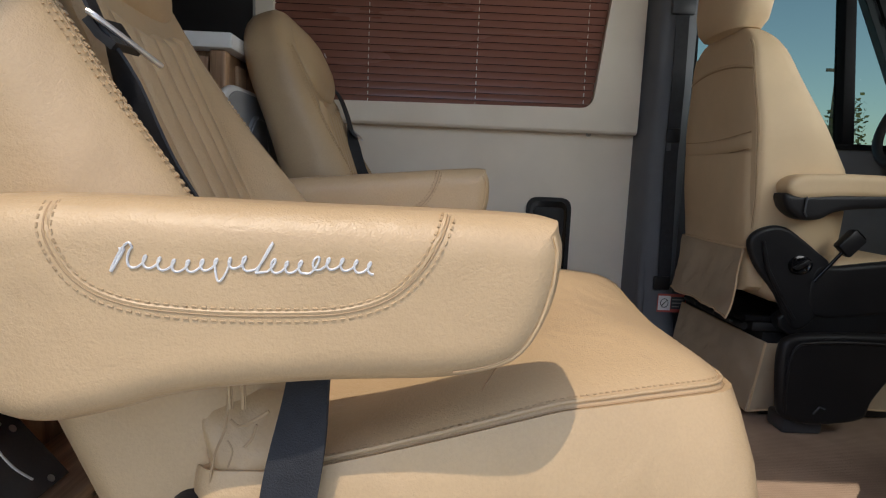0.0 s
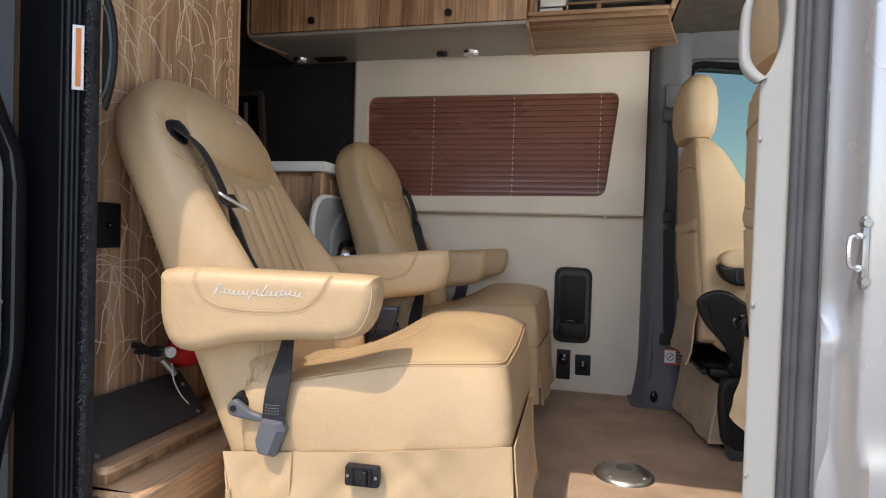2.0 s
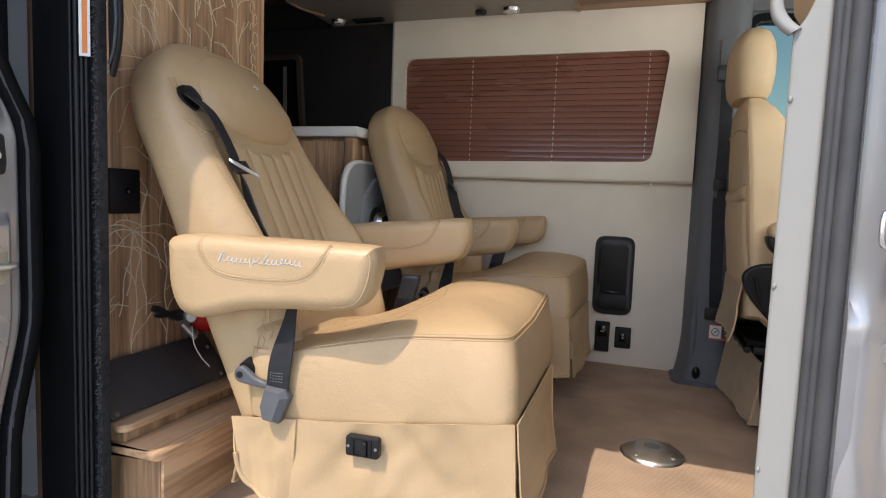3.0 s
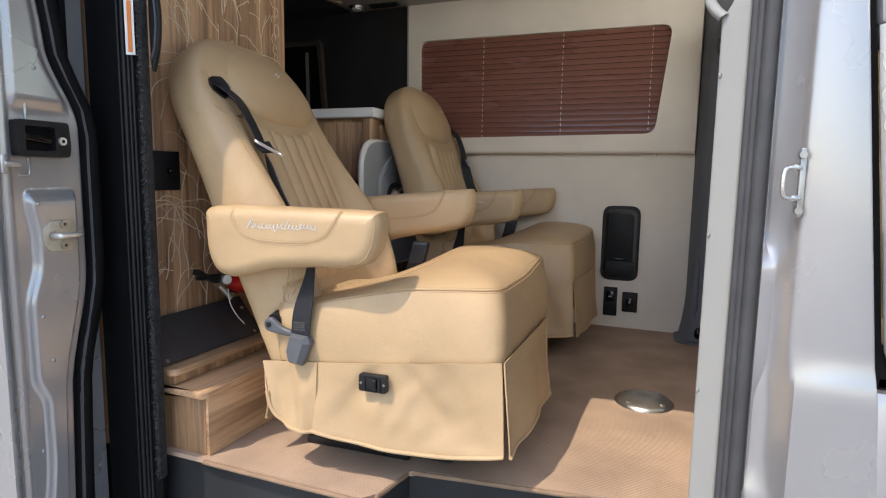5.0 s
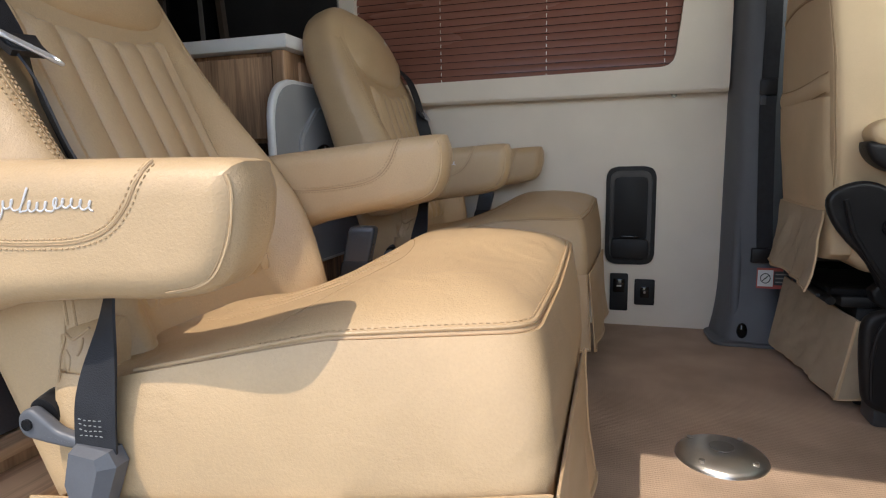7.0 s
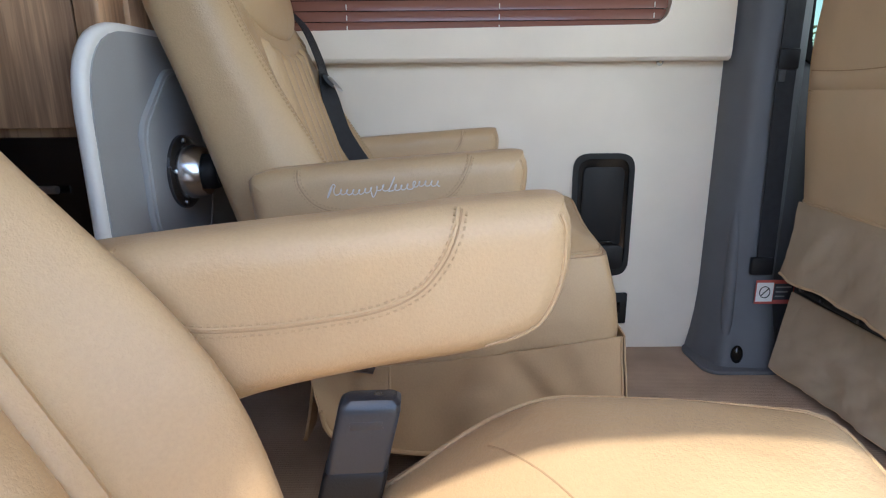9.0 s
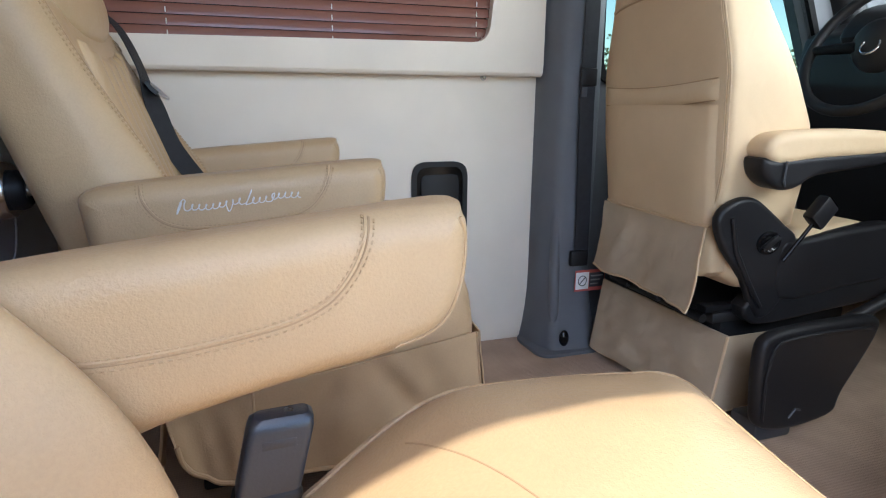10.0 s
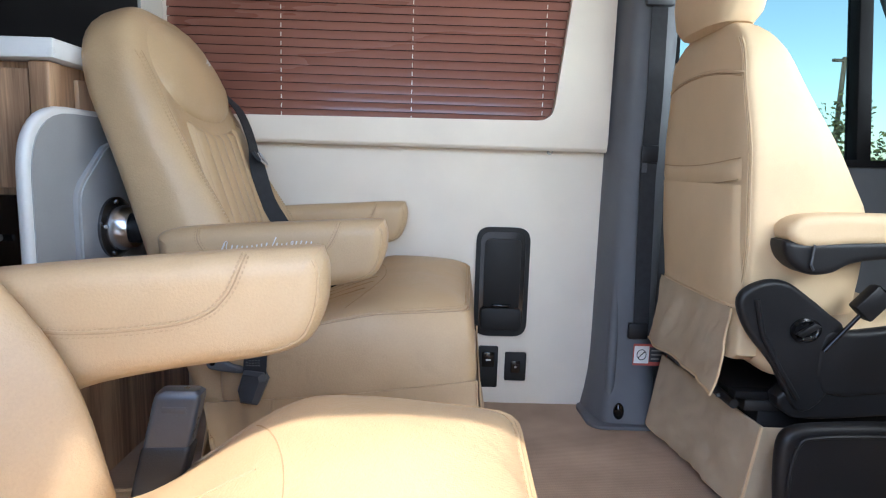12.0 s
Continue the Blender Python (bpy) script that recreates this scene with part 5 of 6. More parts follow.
# ---- cab seats ----
def cab_seat(yc, side):
    """A covered cab seat seen from behind; side: which way its armrest faces."""
    st = thing("driving_seat", (0.80, yc, 0), "cream-covered cab seat with rear pocket band and black side shields", "car seat", "cab seats")

    def bw(z):
        def s_(a, b):
            t = min(1.0, max(0.0, (z - a) / (b - a)))
            return t * t * (3 - 2 * t)
        w = 0.206 + 0.030 * s_(0.46, 0.66) - 0.038 * s_(0.80, 1.02)
        return w * (max(0.0, 1 - ((z - 0.98) / 0.135) ** 2.6) ** (1 / 2.6) if z > 0.98 else 1.0)

    def off(z):
        return 0.02 - 0.045 * max(0, z - 0.55) / 0.6
    rings = []
    for z in [0.36, 0.365, 0.38] + steps(0.42, 1.06, 26) + [1.075, 1.09, 1.10, 1.108, 1.112]:
        k = 0.7 if z == 0.36 else 0.9 if z == 0.365 else 1
        w = bw(z) * k
        t = min(0.27, 0.055 + 0.54 * max(0.0, 1.10 - z)) * k
        d = max(0.0, 1 - max(0, (z - 1.0) / 0.115) ** 2.6) ** 0.45 if z > 1.0 else 1
        ring = []
        for i in range(56):
            a = math.tau * i / 56
            c, s = math.cos(a), math.sin(a)
            ff = t if s > 0 else 0.035
            e = 2 / 4.0
            ring.append((off(z) + 0.035 + d * ff * math.copysign(abs(s) ** e, s) * (1 if s > 0 else 1 + 0.25 * math.sin(math.pi * (z - 0.4) / 0.7)), w * math.copysign(abs(c) ** (2 / 5.0), c), z))
        rings.append(ring)
    back = part("backrest", loft(rings), leather_cover, st)
    # rear pocket: padded lower panel with a rolled band along its top
    def rear(y, z, out):
        k = min(0.995, abs(y) / bw(z))
        return (off(z) + 0.035 - 0.035 * (1 + 0.25 * math.sin(math.pi * (z - 0.4) / 0.7)) * (1 - k ** 5.0) ** (1 / 4.0) - out, y, z)
    part("pocket", grid(lambda z, y: rear(y, z, 0.006 * min(1, (0.206 - abs(y)) / 0.008) + (0.010 + 0.010 * noise.noise((y * 7, z * 8, side * 2.0))) * max(0.0, math.sin(math.pi * (z - 0.47) / 0.29)) ** 0.5 * (1 - (abs(y) / 0.21) ** 4) if z > 0.485 else 0.004), steps(0.48, 0.752, 18), steps(-0.206, 0.206, 40)), leather_cover, back)
    def sag(y):
        return 0.010 * (y / 0.2) ** 2 + 0.006 * (y * side) / 0.2
    part("pocket_band", grid(lambda z, y: rear(y, z + sag(y), (0.004 + 0.008 * max(0.0, math.sin(math.pi * (z - 0.745) / 0.046)) ** 0.6) * min(1, (0.2065 - abs(y)) / 0.035) ** 0.5 - 0.001), steps(0.745, 0.791, 12), steps(-0.206, 0.206, 44)), leather_cover, back, "folded elastic pocket band")
    part("band_seam", tube([rear(y, 0.746 + sag(y), 0.0062) for y in steps(-0.203, 0.203, 24)], 0.0012, 5), seam_dark, back)
    part("band_mouth", tube([rear(y, 0.792 + sag(y), 0.002) for y in steps(-0.203, 0.203, 24)], 0.0016, 5), seam_dark, back)
    part("seam", tube([rear(y, 1.0 - 0.022 * (y / 0.19) ** 2, 0.0) for y in steps(-0.185, 0.185, 24)], 0.0022, 6), seam_dark, back)
    part("seam_roll", tube([rear(y, 1.006 - 0.022 * (y / 0.19) ** 2, 0.0005) for y in steps(-0.19, 0.19, 24)], 0.0035, 6), leather_cover, back)
    for s in (-1, 1):
        part("side_seam", tube([rear(s * (bw(z) - 0.013), z, 0.0003) for z in steps(0.50, 1.06, 32)], 0.0011, 6), seam_dark, back)
        for o in (0.0092, 0.0168):
            part("side_welt", tube([rear(s * (bw(z) - o), z, -0.0010) for z in steps(0.50, 1.06, 32)], 0.0020, 6), leather_cover, back)
    # headrest
    hr = []
    for z, k, t in ((1.098, 0.45, 0.5), (1.104, 0.8, 0.75), (1.13, 0.97, 0.95), (1.18, 1.04, 1.05), (1.24, 1.02, 1.05), (1.29, 0.95, 0.95), (1.32, 0.82, 0.75), (1.338, 0.6, 0.5), (1.345, 0.3, 0.25)):
        hr.append([(0.012 + 0.068 * t * q, 0.150 * k * p, z) for p, q in superring(1, 1, 1, 40, 2.7)])
    part("headrest", loft(hr), leather_cover, st)
    for y in (-0.05, 0.05):
        part("headrest_post", rod((0.015, y, 1.08), (0.015, y, 1.125), 0.007), chrome, st)
    # loose flap under the backrest
    def flap(v, s):
        y = -0.20 + 0.40 * s
        z = 0.485 - ((0.188 + 0.008 * (1 - s)) if side < 0 else (0.20 + 0.05 * (1 - s))) * v
        return (0.012 - 0.004 * math.sin(s * 9) * v - 0.018 * v + (0.016 * noise.noise((y * 10 + z * 9, z * 8, side)) + 0.011 * noise.noise((y * 24 + z * 18, z * 12, side + 4.0))) * v ** 0.5, y, z + v * (0.003 * math.sin(s * 14 + side) + 0.0015 * math.sin(s * 33)))
    fl = part("rear_flap", thick(grid(flap, steps(0, 1, 10), steps(0, 1, 30)), 0.003), linen, st, "loose linen-backed flap")
    part("cover_hem", tube([rear(y, 0.487, 0.006) for y in steps(-0.2, 0.2, 20)], 0.0045, 6), leather_cover, back)
    part("flap_hem", tube([flap(1, s) for s in steps(0, 1, 30)] , 0.0035, 6), leather_cover, fl)
    part("flap_edge", tube([flap(v, 0 if side < 0 else 1) for v in steps(0, 1, 8)], 0.003, 6), leather_cover, fl)
    # seat cushion ahead of the backrest
    part("seat_cushion", pillow([(0.10, 0.34), (0.12, 0.46), (0.40, 0.475), (0.50, 0.47), (0.555, 0.43), (0.55, 0.36), (0.45, 0.33)], -0.235, 0.235, 0.04, n=80), leather_cover, st)
    # armrest
    ay0, ay1 = (0.222, 0.295) if side > 0 else (-0.295, -0.222)
    ar = part("armrest", pillow([(0.065, 0.655), (0.075, 0.685), (0.13, 0.700), (0.30, 0.703), (0.42, 0.695), (0.435, 0.67), (0.40, 0.648), (0.20, 0.640), (0.10, 0.632)], ay0, ay1, 0.018, n=80), leather_cover, st)
    part("armrest_shell", pillow([(0.060, 0.645), (0.072, 0.605), (0.115, 0.578), (0.165, 0.582), (0.22, 0.606), (0.41, 0.625), (0.425, 0.655), (0.25, 0.652), (0.10, 0.645)], ay0 + 0.004, ay1 - 0.004, 0.014, n=80), black_plastic, ar, "black moulded shell")
    part("shell_seam", tube([(0.120, ay0 + 0.002 if side < 0 else ay1 - 0.002, 0.588), (0.112, (ay0 - 0.001) if side < 0 else ay1 + 0.001, 0.60), (0.115, ay0 if side < 0 else ay1, 0.64)], 0.0025, 6), slate_plastic, ar)
    # black side shield and rails
    sy0, sy1 = (0.19, 0.245) if side > 0 else (-0.245, -0.19)
    fy = sy0 if side < 0 else sy1
    sgn = -1 if side < 0 else 1
    lobe = [(0.004, 0.500), (0.016, 0.535), (0.060, 0.556), (0.105, 0.553), (0.150, 0.525), (0.200, 0.488), (0.240, 0.452), (0.235, 0.36), (0.20, 0.285), (0.148, 0.272), (0.096, 0.365), (0.032, 0.440)]
    sh_ = part("side_shield", pillow(lobe, min(fy, fy - sgn * 0.026), max(fy, fy - sgn * 0.026), 0.011, n=110, smooth=3), black_plastic, st, "black moulded side shield")
    part("front_cover", pillow([(0.19, 0.445), (0.26, 0.452), (0.40, 0.468), (0.55, 0.474), (0.585, 0.44), (0.58, 0.34), (0.40, 0.320), (0.20, 0.310)], min(fy + sgn * 0.002, fy - sgn * 0.05), max(fy + sgn * 0.002, fy - sgn * 0.05), 0.014, n=90, smooth=3), black_plastic, sh_)
    part("lower_strip", pillow([(0.13, 0.318), (0.36, 0.328), (0.57, 0.338), (0.575, 0.285), (0.36, 0.262), (0.15, 0.252)], min(fy - sgn * 0.006, fy - sgn * 0.05), max(fy - sgn * 0.006, fy - sgn * 0.05), 0.008, n=80, smooth=3), black_plastic, sh_)
    part("shield_rib", tube([(0.040, fy + sgn * 0.001, 0.515), (0.060, fy + sgn * 0.002, 0.44), (0.105, fy + sgn * 0.002, 0.365), (0.150, fy + sgn * 0.001, 0.300)], 0.006, 8), black_plastic, sh_)
    part("adjuster_dish", loft([[(0.150 + r * math.cos(a * math.tau / 24), fy + sgn * d, 0.452 + 0.8 * r * math.sin(a * math.tau / 24)) for a in range(24)] for r, d in ((0.034, -0.004), (0.033, 0.004), (0.026, 0.006), (0.020, 0.002), (0.004, 0.002))]), black_gloss, sh_)
    part("adjuster_grip", prism([(0.126, 0.444), (0.140, 0.438), (0.178, 0.462), (0.164, 0.470)], min(fy + sgn * 0.002, fy + sgn * 0.012), max(fy + sgn * 0.002, fy + sgn * 0.012), "xz", 0.002), black_plastic, sh_)
    part("belt_stalk", rod((0.185, fy + sgn * 0.014, 0.410), (0.245, fy + sgn * 0.022, 0.492), 0.0046), black_gloss, st, "black coated belt stalk")
    bmb = box(-0.024, 0.024, min(sgn * 0.008, sgn * 0.038), max(sgn * 0.008, sgn * 0.038), -0.030, 0.034, 0.006)
    bmesh.ops.transform(bmb, matrix=Matrix.Translation((0.262, fy, 0.518)) @ Matrix.Rotation(radians(42), 4, "Y"), verts=bmb.verts)
    bk_ = part("belt_buckle", bmb, black_plastic, st, "black belt buckle")
    bmb = box(-0.018, 0.018, min(sgn * 0.012, sgn * 0.034), max(sgn * 0.012, sgn * 0.034), 0.033, 0.037, 0.001)
    bmesh.ops.transform(bmb, matrix=Matrix.Translation((0.262, fy, 0.518)) @ Matrix.Rotation(radians(42), 4, "Y"), verts=bmb.verts)
    part("buckle_button", bmb, black_gloss, bk_)
    part("rear_rail", box(0.06, 0.52, -0.205, 0.205, 0.250, 0.278, 0.008), deep_black, st)
    part("cross_bar", rod((0.045, -0.19, 0.262), (0.045, 0.19, 0.262), 0.011), deep_black, st)
    part("lower_frame", box(0.10, 0.5, -0.19, 0.19, 0.17, 0.249, 0.01), deep_black, st)
    for y in (-0.185, 0.185):
        part("slide_rail", box(0.04, 0.50, y - 0.016, y + 0.016, 0.278, 0.296, 0.004), black_matt, st)
    for y in (-0.15, -0.05, 0.08, 0.16):
        part("rail_bolt", rod((0.024, y, 0.266), (0.031, y, 0.266), 0.005, n=8), slate_plastic, st)
    # seat box with loose fabric skirt
    def skirt(v, s):
        y = -0.222 + 0.444 * s
        near = 1 - s if side < 0 else s
        fold = 0.017 * noise.noise((y * 9 + v * 2.5, v * 1.5, side * 3.0)) + 0.009 * noise.noise((y * 24 - v * 5, v * 4, 7.0))
        return (0.045 - 0.030 * v + 0.05 * near - 0.006 * math.sin(s * 8 + 1) * v + fold * math.sin(math.pi * s) ** 0.5 * (0.3 + 0.7 * v), y, 0.238 - 0.016 * near - (0.211 - 0.010 * near) * v)
    part("box_skirt", thick(grid(skirt, steps(0, 1, 16), steps(0, 1, 44)), 0.003), linen, st, "loose linen skirt over the seat box")
    def side_skirt(v, s):
        fold = 0.014 * noise.noise((s * 6 + v, v * 2, side * 5.0)) * math.sin(math.pi * s) ** 0.5
        return (0.094 - 0.030 * v + (0.386 + 0.03 * v) * s, sgn * (0.2225 + fold * (0.3 + 0.7 * v)), 0.222 - 0.201 * v + 0.016 * v * math.sin(s * 2.2))
    part("box_skirt_side", thick(grid(side_skirt, steps(0, 1, 14), steps(0, 1, 30)), 0.003), linen, st, "loose linen skirt over the seat box")
    part("skirt_corner", tube([(0.094 - 0.030 * v, sgn * 0.2225, 0.222 - 0.201 * v) for v in steps(0, 1, 6)], 0.004, 6), leather_cover, st)
    part("skirt_hem", tube([skirt(1.0, s) for s in steps(0, 1, 40)], 0.0032, 6), leather_cover, st)
    part("skirt_top_hem", tube([skirt(0.0, s) for s in steps(0, 1, 40)], 0.0030, 6), linen, st)
    part("side_hem", tube([side_skirt(1.0, s) for s in steps(0, 1, 30)], 0.0030, 6), leather_cover, st)
    part("seat_box", box(0.11, 0.5, -0.2, 0.2, 0.0, 0.17, 0.01), black_plastic, st)
    return st


driver_seat = cab_seat(1.800, -1)
passenger_seat = cab_seat(0.785, 1)

# black moulded cover beside the driver's seat
cover = thing("floor_cover", (0.935, 1.535, 0), "black moulded handbrake cover beside the cab seat", "cover")
part("moulding", pillow([(-0.050, 0.058), (-0.066, 0.115), (-0.074, 0.20), (-0.070, 0.255), (-0.045, 0.276), (0.0, 0.284), (0.12, 0.289), (0.26, 0.284), (0.268, 0.24), (0.235, 0.178), (0.190, 0.105), (0.175, 0.060), (0.12, 0.042), (0.02, 0.036)], -0.085, -0.050, 0.016, n=110), black_plastic, cover)
part("raised_edge", tube(catmull([(-0.046, -0.0855, 0.075), (-0.052, -0.0865, 0.17), (-0.040, -0.0865, 0.245), (0.0, -0.0865, 0.262), (0.12, -0.0865, 0.267), (0.24, -0.0855, 0.262)], 5), 0.004, 8), black_plastic, cover)
part("mount", box(-0.03, 0.08, -0.06, 0.02, 0.0, 0.050, 0.01), slate_plastic, cover)
part("lever", rod((0.24, -0.02, 0.25), (0.44, -0.03, 0.33), 0.016, 0.014), black_plastic, cover)
part("crease", tube([(0.03, -0.0865, 0.07), (0.045, -0.0875, 0.09), (0.06, -0.087, 0.085)], 0.003, 6), slate_plastic, cover)

# ---- cab front ----
dash = thing("dashboard", (0, 0, 0), "black moulded dashboard with binnacle", "dashboard")
part("top", prism([(1.60, 0.80), (1.63, 0.97), (1.78, 1.02), (2.25, 0.95), (2.25, 0.3), (1.72, 0.3), (1.66, 0.6)], 0.45, 2.15, "xz", 0.02), black_plastic, dash)
part("binnacle", pillow([(1.58, 0.93), (1.62, 1.02), (1.75, 1.05), (1.85, 0.98), (1.80, 0.90)], 1.60, 1.98, 0.02, n=60), black_plastic, dash)
part("centre_stack", box(1.58, 1.70, 1.12, 1.45, 0.62, 1.0, 0.02), slate_plastic, dash)
for y in (1.18, 1.38):
    part("vent", box(1.565, 1.585, y - 0.06, y + 0.06, 0.90, 0.98, 0.006), dull_steel, dash)
part("gear_knob", ball((1.52, 1.36, 0.86), 0.025, 0.025, 0.04), black_gloss, dash)
part("stalk", rod((1.52, 1.62, 0.92), (1.55, 1.50, 0.95), 0.012, 0.009), counter_white, dash, "pale control stalk")
wheel = thing("steering_wheel", (1.44, 1.755, 0.905), "black steering wheel with a silver centre badge", "steering wheel")
tilt = Matrix.Rotation(radians(-62), 3, "Y")
part("rim", tube([tilt @ Vector((0.19 * math.cos(a * math.tau / 48), 0.19 * math.sin(a * math.tau / 48), 0)) for a in range(48)], 0.015, 12, True), black_plastic, wheel)
part("hub", ball((0.01, 0, 0), 0.03, 0.075, 0.07, 20), black_plastic, wheel)
part("badge", tube([Vector((-0.022, 0, 0)) + tilt @ Vector((0.024 * math.cos(a * math.tau / 24), 0.024 * math.sin(a * math.tau / 24), 0)) for a in range(24)], 0.003, 6, True), chrome, wheel, "round silver badge")
for a in (0.0, math.pi, -math.pi / 2 * 0):
    part("spoke", rod(tilt @ Vector((0, 0.05 * math.cos(a), 0)), tilt @ Vector((0.0, 0.185 * math.cos(a), 0)), 0.016, 0.012), black_plastic, wheel)
solid("wall_front", box(2.25, 2.3, 0.3, 2.26, -0.4, 0.95), black_matt, "dark bulkhead below the windscreen", "wall", "structure")
wscreen = thing("windscreen", (0, 0, 0), "windscreen glass with dark pillars", "windscreen", kind="structure")
wp = part("pane", prism([(2.28, 0.93), (2.285, 0.93), (1.925, 1.55), (1.92, 1.55)], 0.40, 2.18, "xz"), window_glass, wscreen)
wp.visible_shadow = False
for y in (0.36, 2.20):
    part("pillar", rod((1.98, y - 0.02, 0.80), (1.60, y - 0.02, 1.52), 0.06, n=10), black_plastic, wscreen)
part("roof_rail", box(1.85, 2.3, 0.3, 2.25, 1.55, 1.96, 0.02), headliner, wscreen)

# ---- door pillar between side door and cab door ----
seal_grey = mat("grey_seal_rubber", (0.055, 0.056, 0.06), 0.6, 0, 0.12, 20, 300, 0.2)
bp_ = thing("door_pillar", (0, 0, 0), "silver door pillar with grey inner trim and rubber seal", "pillar", kind="structure")
strip = []
for z in steps(-0.32, 1.80, 120):
    notch = 0.030 * math.sin(math.pi * min(1.0, max(0.0, (z - 0.975) / 0.20))) ** 0.55
    strip.append([(p[0], p[1], z) for p in rounded([(0.664 + notch, 0.407 - 0.5 * notch), (0.704, 0.384), (0.73, 0.42), (0.75, 0.52), (0.70 + notch * 0.5, 0.50)], 0.006)])
part("inner_trim", loft(strip), grey_paint, bp_, "pale grey trim strip")
for z in (0.35, 0.62, 0.88, 1.2):
    part("trim_plug", ball((0.668, 0.404, z), 0.003, 0.004, 0.005, 10), grey_paint, bp_)
for x, y, r in ((0.711, 0.376, 0.0065), (0.719, 0.371, 0.006), (0.733, 0.366, 0.012)):
    part("seal", tube([(x, y, -0.32), (x, y, 1.8)], r, 12), seal_grey, bp_, "dark grey ribbed rubber seal")
part("seal_lip", box(0.706, 0.744, 0.370, 0.39, -0.32, 1.80, 0.004), seal_grey, bp_)
def gap_x(z):
    """The slanting gap between pillar and cab door."""
    return 0.870 - 0.10 * (z - 0.70)


jr = []
for z in steps(-0.45, 1.80, 110):
    k = 0.033 * (ease(z, 0.565, 0.63) - ease(z, 1.15, 1.35)) + 0.015 * (ease(z, 0.20, 0.26) - ease(z, 0.545, 0.60))
    k2 = 0.021 * (ease(z, 0.36, 0.44) - ease(z, 0.55, 0.63))
    w = 0.011 * (1 - ease(z, 0.405, 0.455))
    jr.append([(0.742, 0.40, z), (0.743, 0.340 + 0.3 * k, z), (0.747 + k2 * 0.7, 0.335 + k, z), (0.757 + k2 * 0.4, 0.331 + k, z), (0.768, 0.326 + 0.8 * k, z), (0.776, 0.322 + 0.2 * k, z), (0.781, 0.316, z), (0.785, 0.311, z), (0.792, 0.307 - w, z), (gap_x(z) - 0.010, 0.300 - w, z), (gap_x(z) - 0.006, 0.303 - w, z), (gap_x(z) - 0.005, 0.33, z), (gap_x(z) - 0.005, 0.40, z)])
part("jamb", loft(jr), silver_paint, bp_, angle=50)
skp = thing("door_striker", (0.764, 0.322, 0.709), "steel door striker loop on the pillar", "striker")
part("plate", prism(rounded([(0.012, -0.050), (0.019, -0.050), (0.020, -0.03), (0.020, 0.03), (0.019, 0.050), (0.012, 0.050)], 0.003), -0.014, -0.004, "xz", 0.001), dull_steel, skp)
part("loop", tube(catmull([(0.013, -0.010, 0.021), (0.0, -0.019, 0.022), (-0.007, -0.024, 0.019), (-0.0095, -0.026, 0.010), (-0.0095, -0.026, -0.010), (-0.007, -0.024, -0.019), (0.0, -0.019, -0.022), (0.013, -0.010, -0.021)], 5), 0.0030, 12), chrome, skp)
for z in (-0.040, 0.040):
    part("bolt", rod((0.014, -0.022, z), (0.014, -0.010, z), 0.0052, 0.0062, n=12), dull_steel, skp)
for z in (0.022, -0.022):
    part("loop_collar", rod((0.006, -0.017, z), (0.013, -0.010, z), 0.0046, 0.0056, n=12), chrome, skp)
side_out = thing("cab_door", (0, 0, 0), "silver painted front cab door, closed", "car door")
dr = []
for x, dy in ((0.866, 0.0), (0.870, -0.006), (0.881, -0.008), (1.4, -0.02), (1.95, -0.012), (2.29, 0.05)):
    lean = lambda z: (gap_x(max(z, 0.485)) - 0.862 + 0.05 * max(0.0, (0.485 - z) / 0.06) ** 2) * max(0.0, 1 - (x - 0.866) / 0.4)
    dr.append([(x + lean(z), 0.302 + dy, z) for z in steps(0.428, 0.92, 40)] + [(x + lean(z), 0.36, z) for z in (0.92, 0.428)])
part("skin", loft(dr), silver_paint, side_out, angle=50)
part("upper_frame", prism([(gap_x(0.921) + 0.005, 0.921), (0.97, 0.921), (0.97, 1.79), (gap_x(1.79) + 0.005, 1.79)], 0.296, 0.36, "xz", 0.006), silver_paint, side_out)
part("gap_seal", prism([(gap_x(0.42) - 0.004, 0.42), (gap_x(0.42) + 0.05, 0.42), (gap_x(0.485) + 0.006, 0.485), (gap_x(1.79) + 0.006, 1.79), (gap_x(1.79) - 0.004, 1.79)], 0.318, 0.34), black_matt, side_out)
part("sill_gap", box(0.90, 2.29, 0.318, 0.34, 0.414, 0.432), black_matt, side_out)
part("rocker", loft([[(x, 0.300 - o, 0.416), (x, 0.292 - o, 0.395), (x, 0.288 - o, 0.20), (x, 0.296 - o, -0.1), (x, 0.31, -0.45), (x, 0.40, -0.45), (x, 0.40, 0.416)] for x, o in ((0.893, 0.0), (1.4, 0.012), (2.29, 0.0))]), silver_paint, bp_)
part("top_frame", box(0.97, 1.85, 0.31, 0.36, 1.62, 1.79, 0.008), silver_paint, side_out)
cp = part("pane", box(0.97, 2.0, 0.335, 0.339, 0.92, 1.62), window_glass, side_out)
cp.visible_shadow = False
# grab handle
gh = thing("grab_handle", (0.657, 0.408, 1.068), "pale grey moulded grab handle on the door pillar", "handle")
rings = []
for p in catmull([(0.010, 0.0, -0.096), (-0.002, 0.004, -0.084), (-0.012, 0.008, -0.064), (-0.014, 0.010, -0.03), (-0.013, 0.010, 0.01), (-0.008, 0.009, 0.036), (0.002, 0.006, 0.052), (0.014, 0.002, 0.062), (0.026, -0.002, 0.066)], 5):
    rings.append([(p.x + 0.0075 * a, p.y + 0.011 * b, p.z + 0.004 * a) for a, b in superring(1, 1, 1, 16, 2.8)])
part("grip", loft(rings), grey_paint, gh)

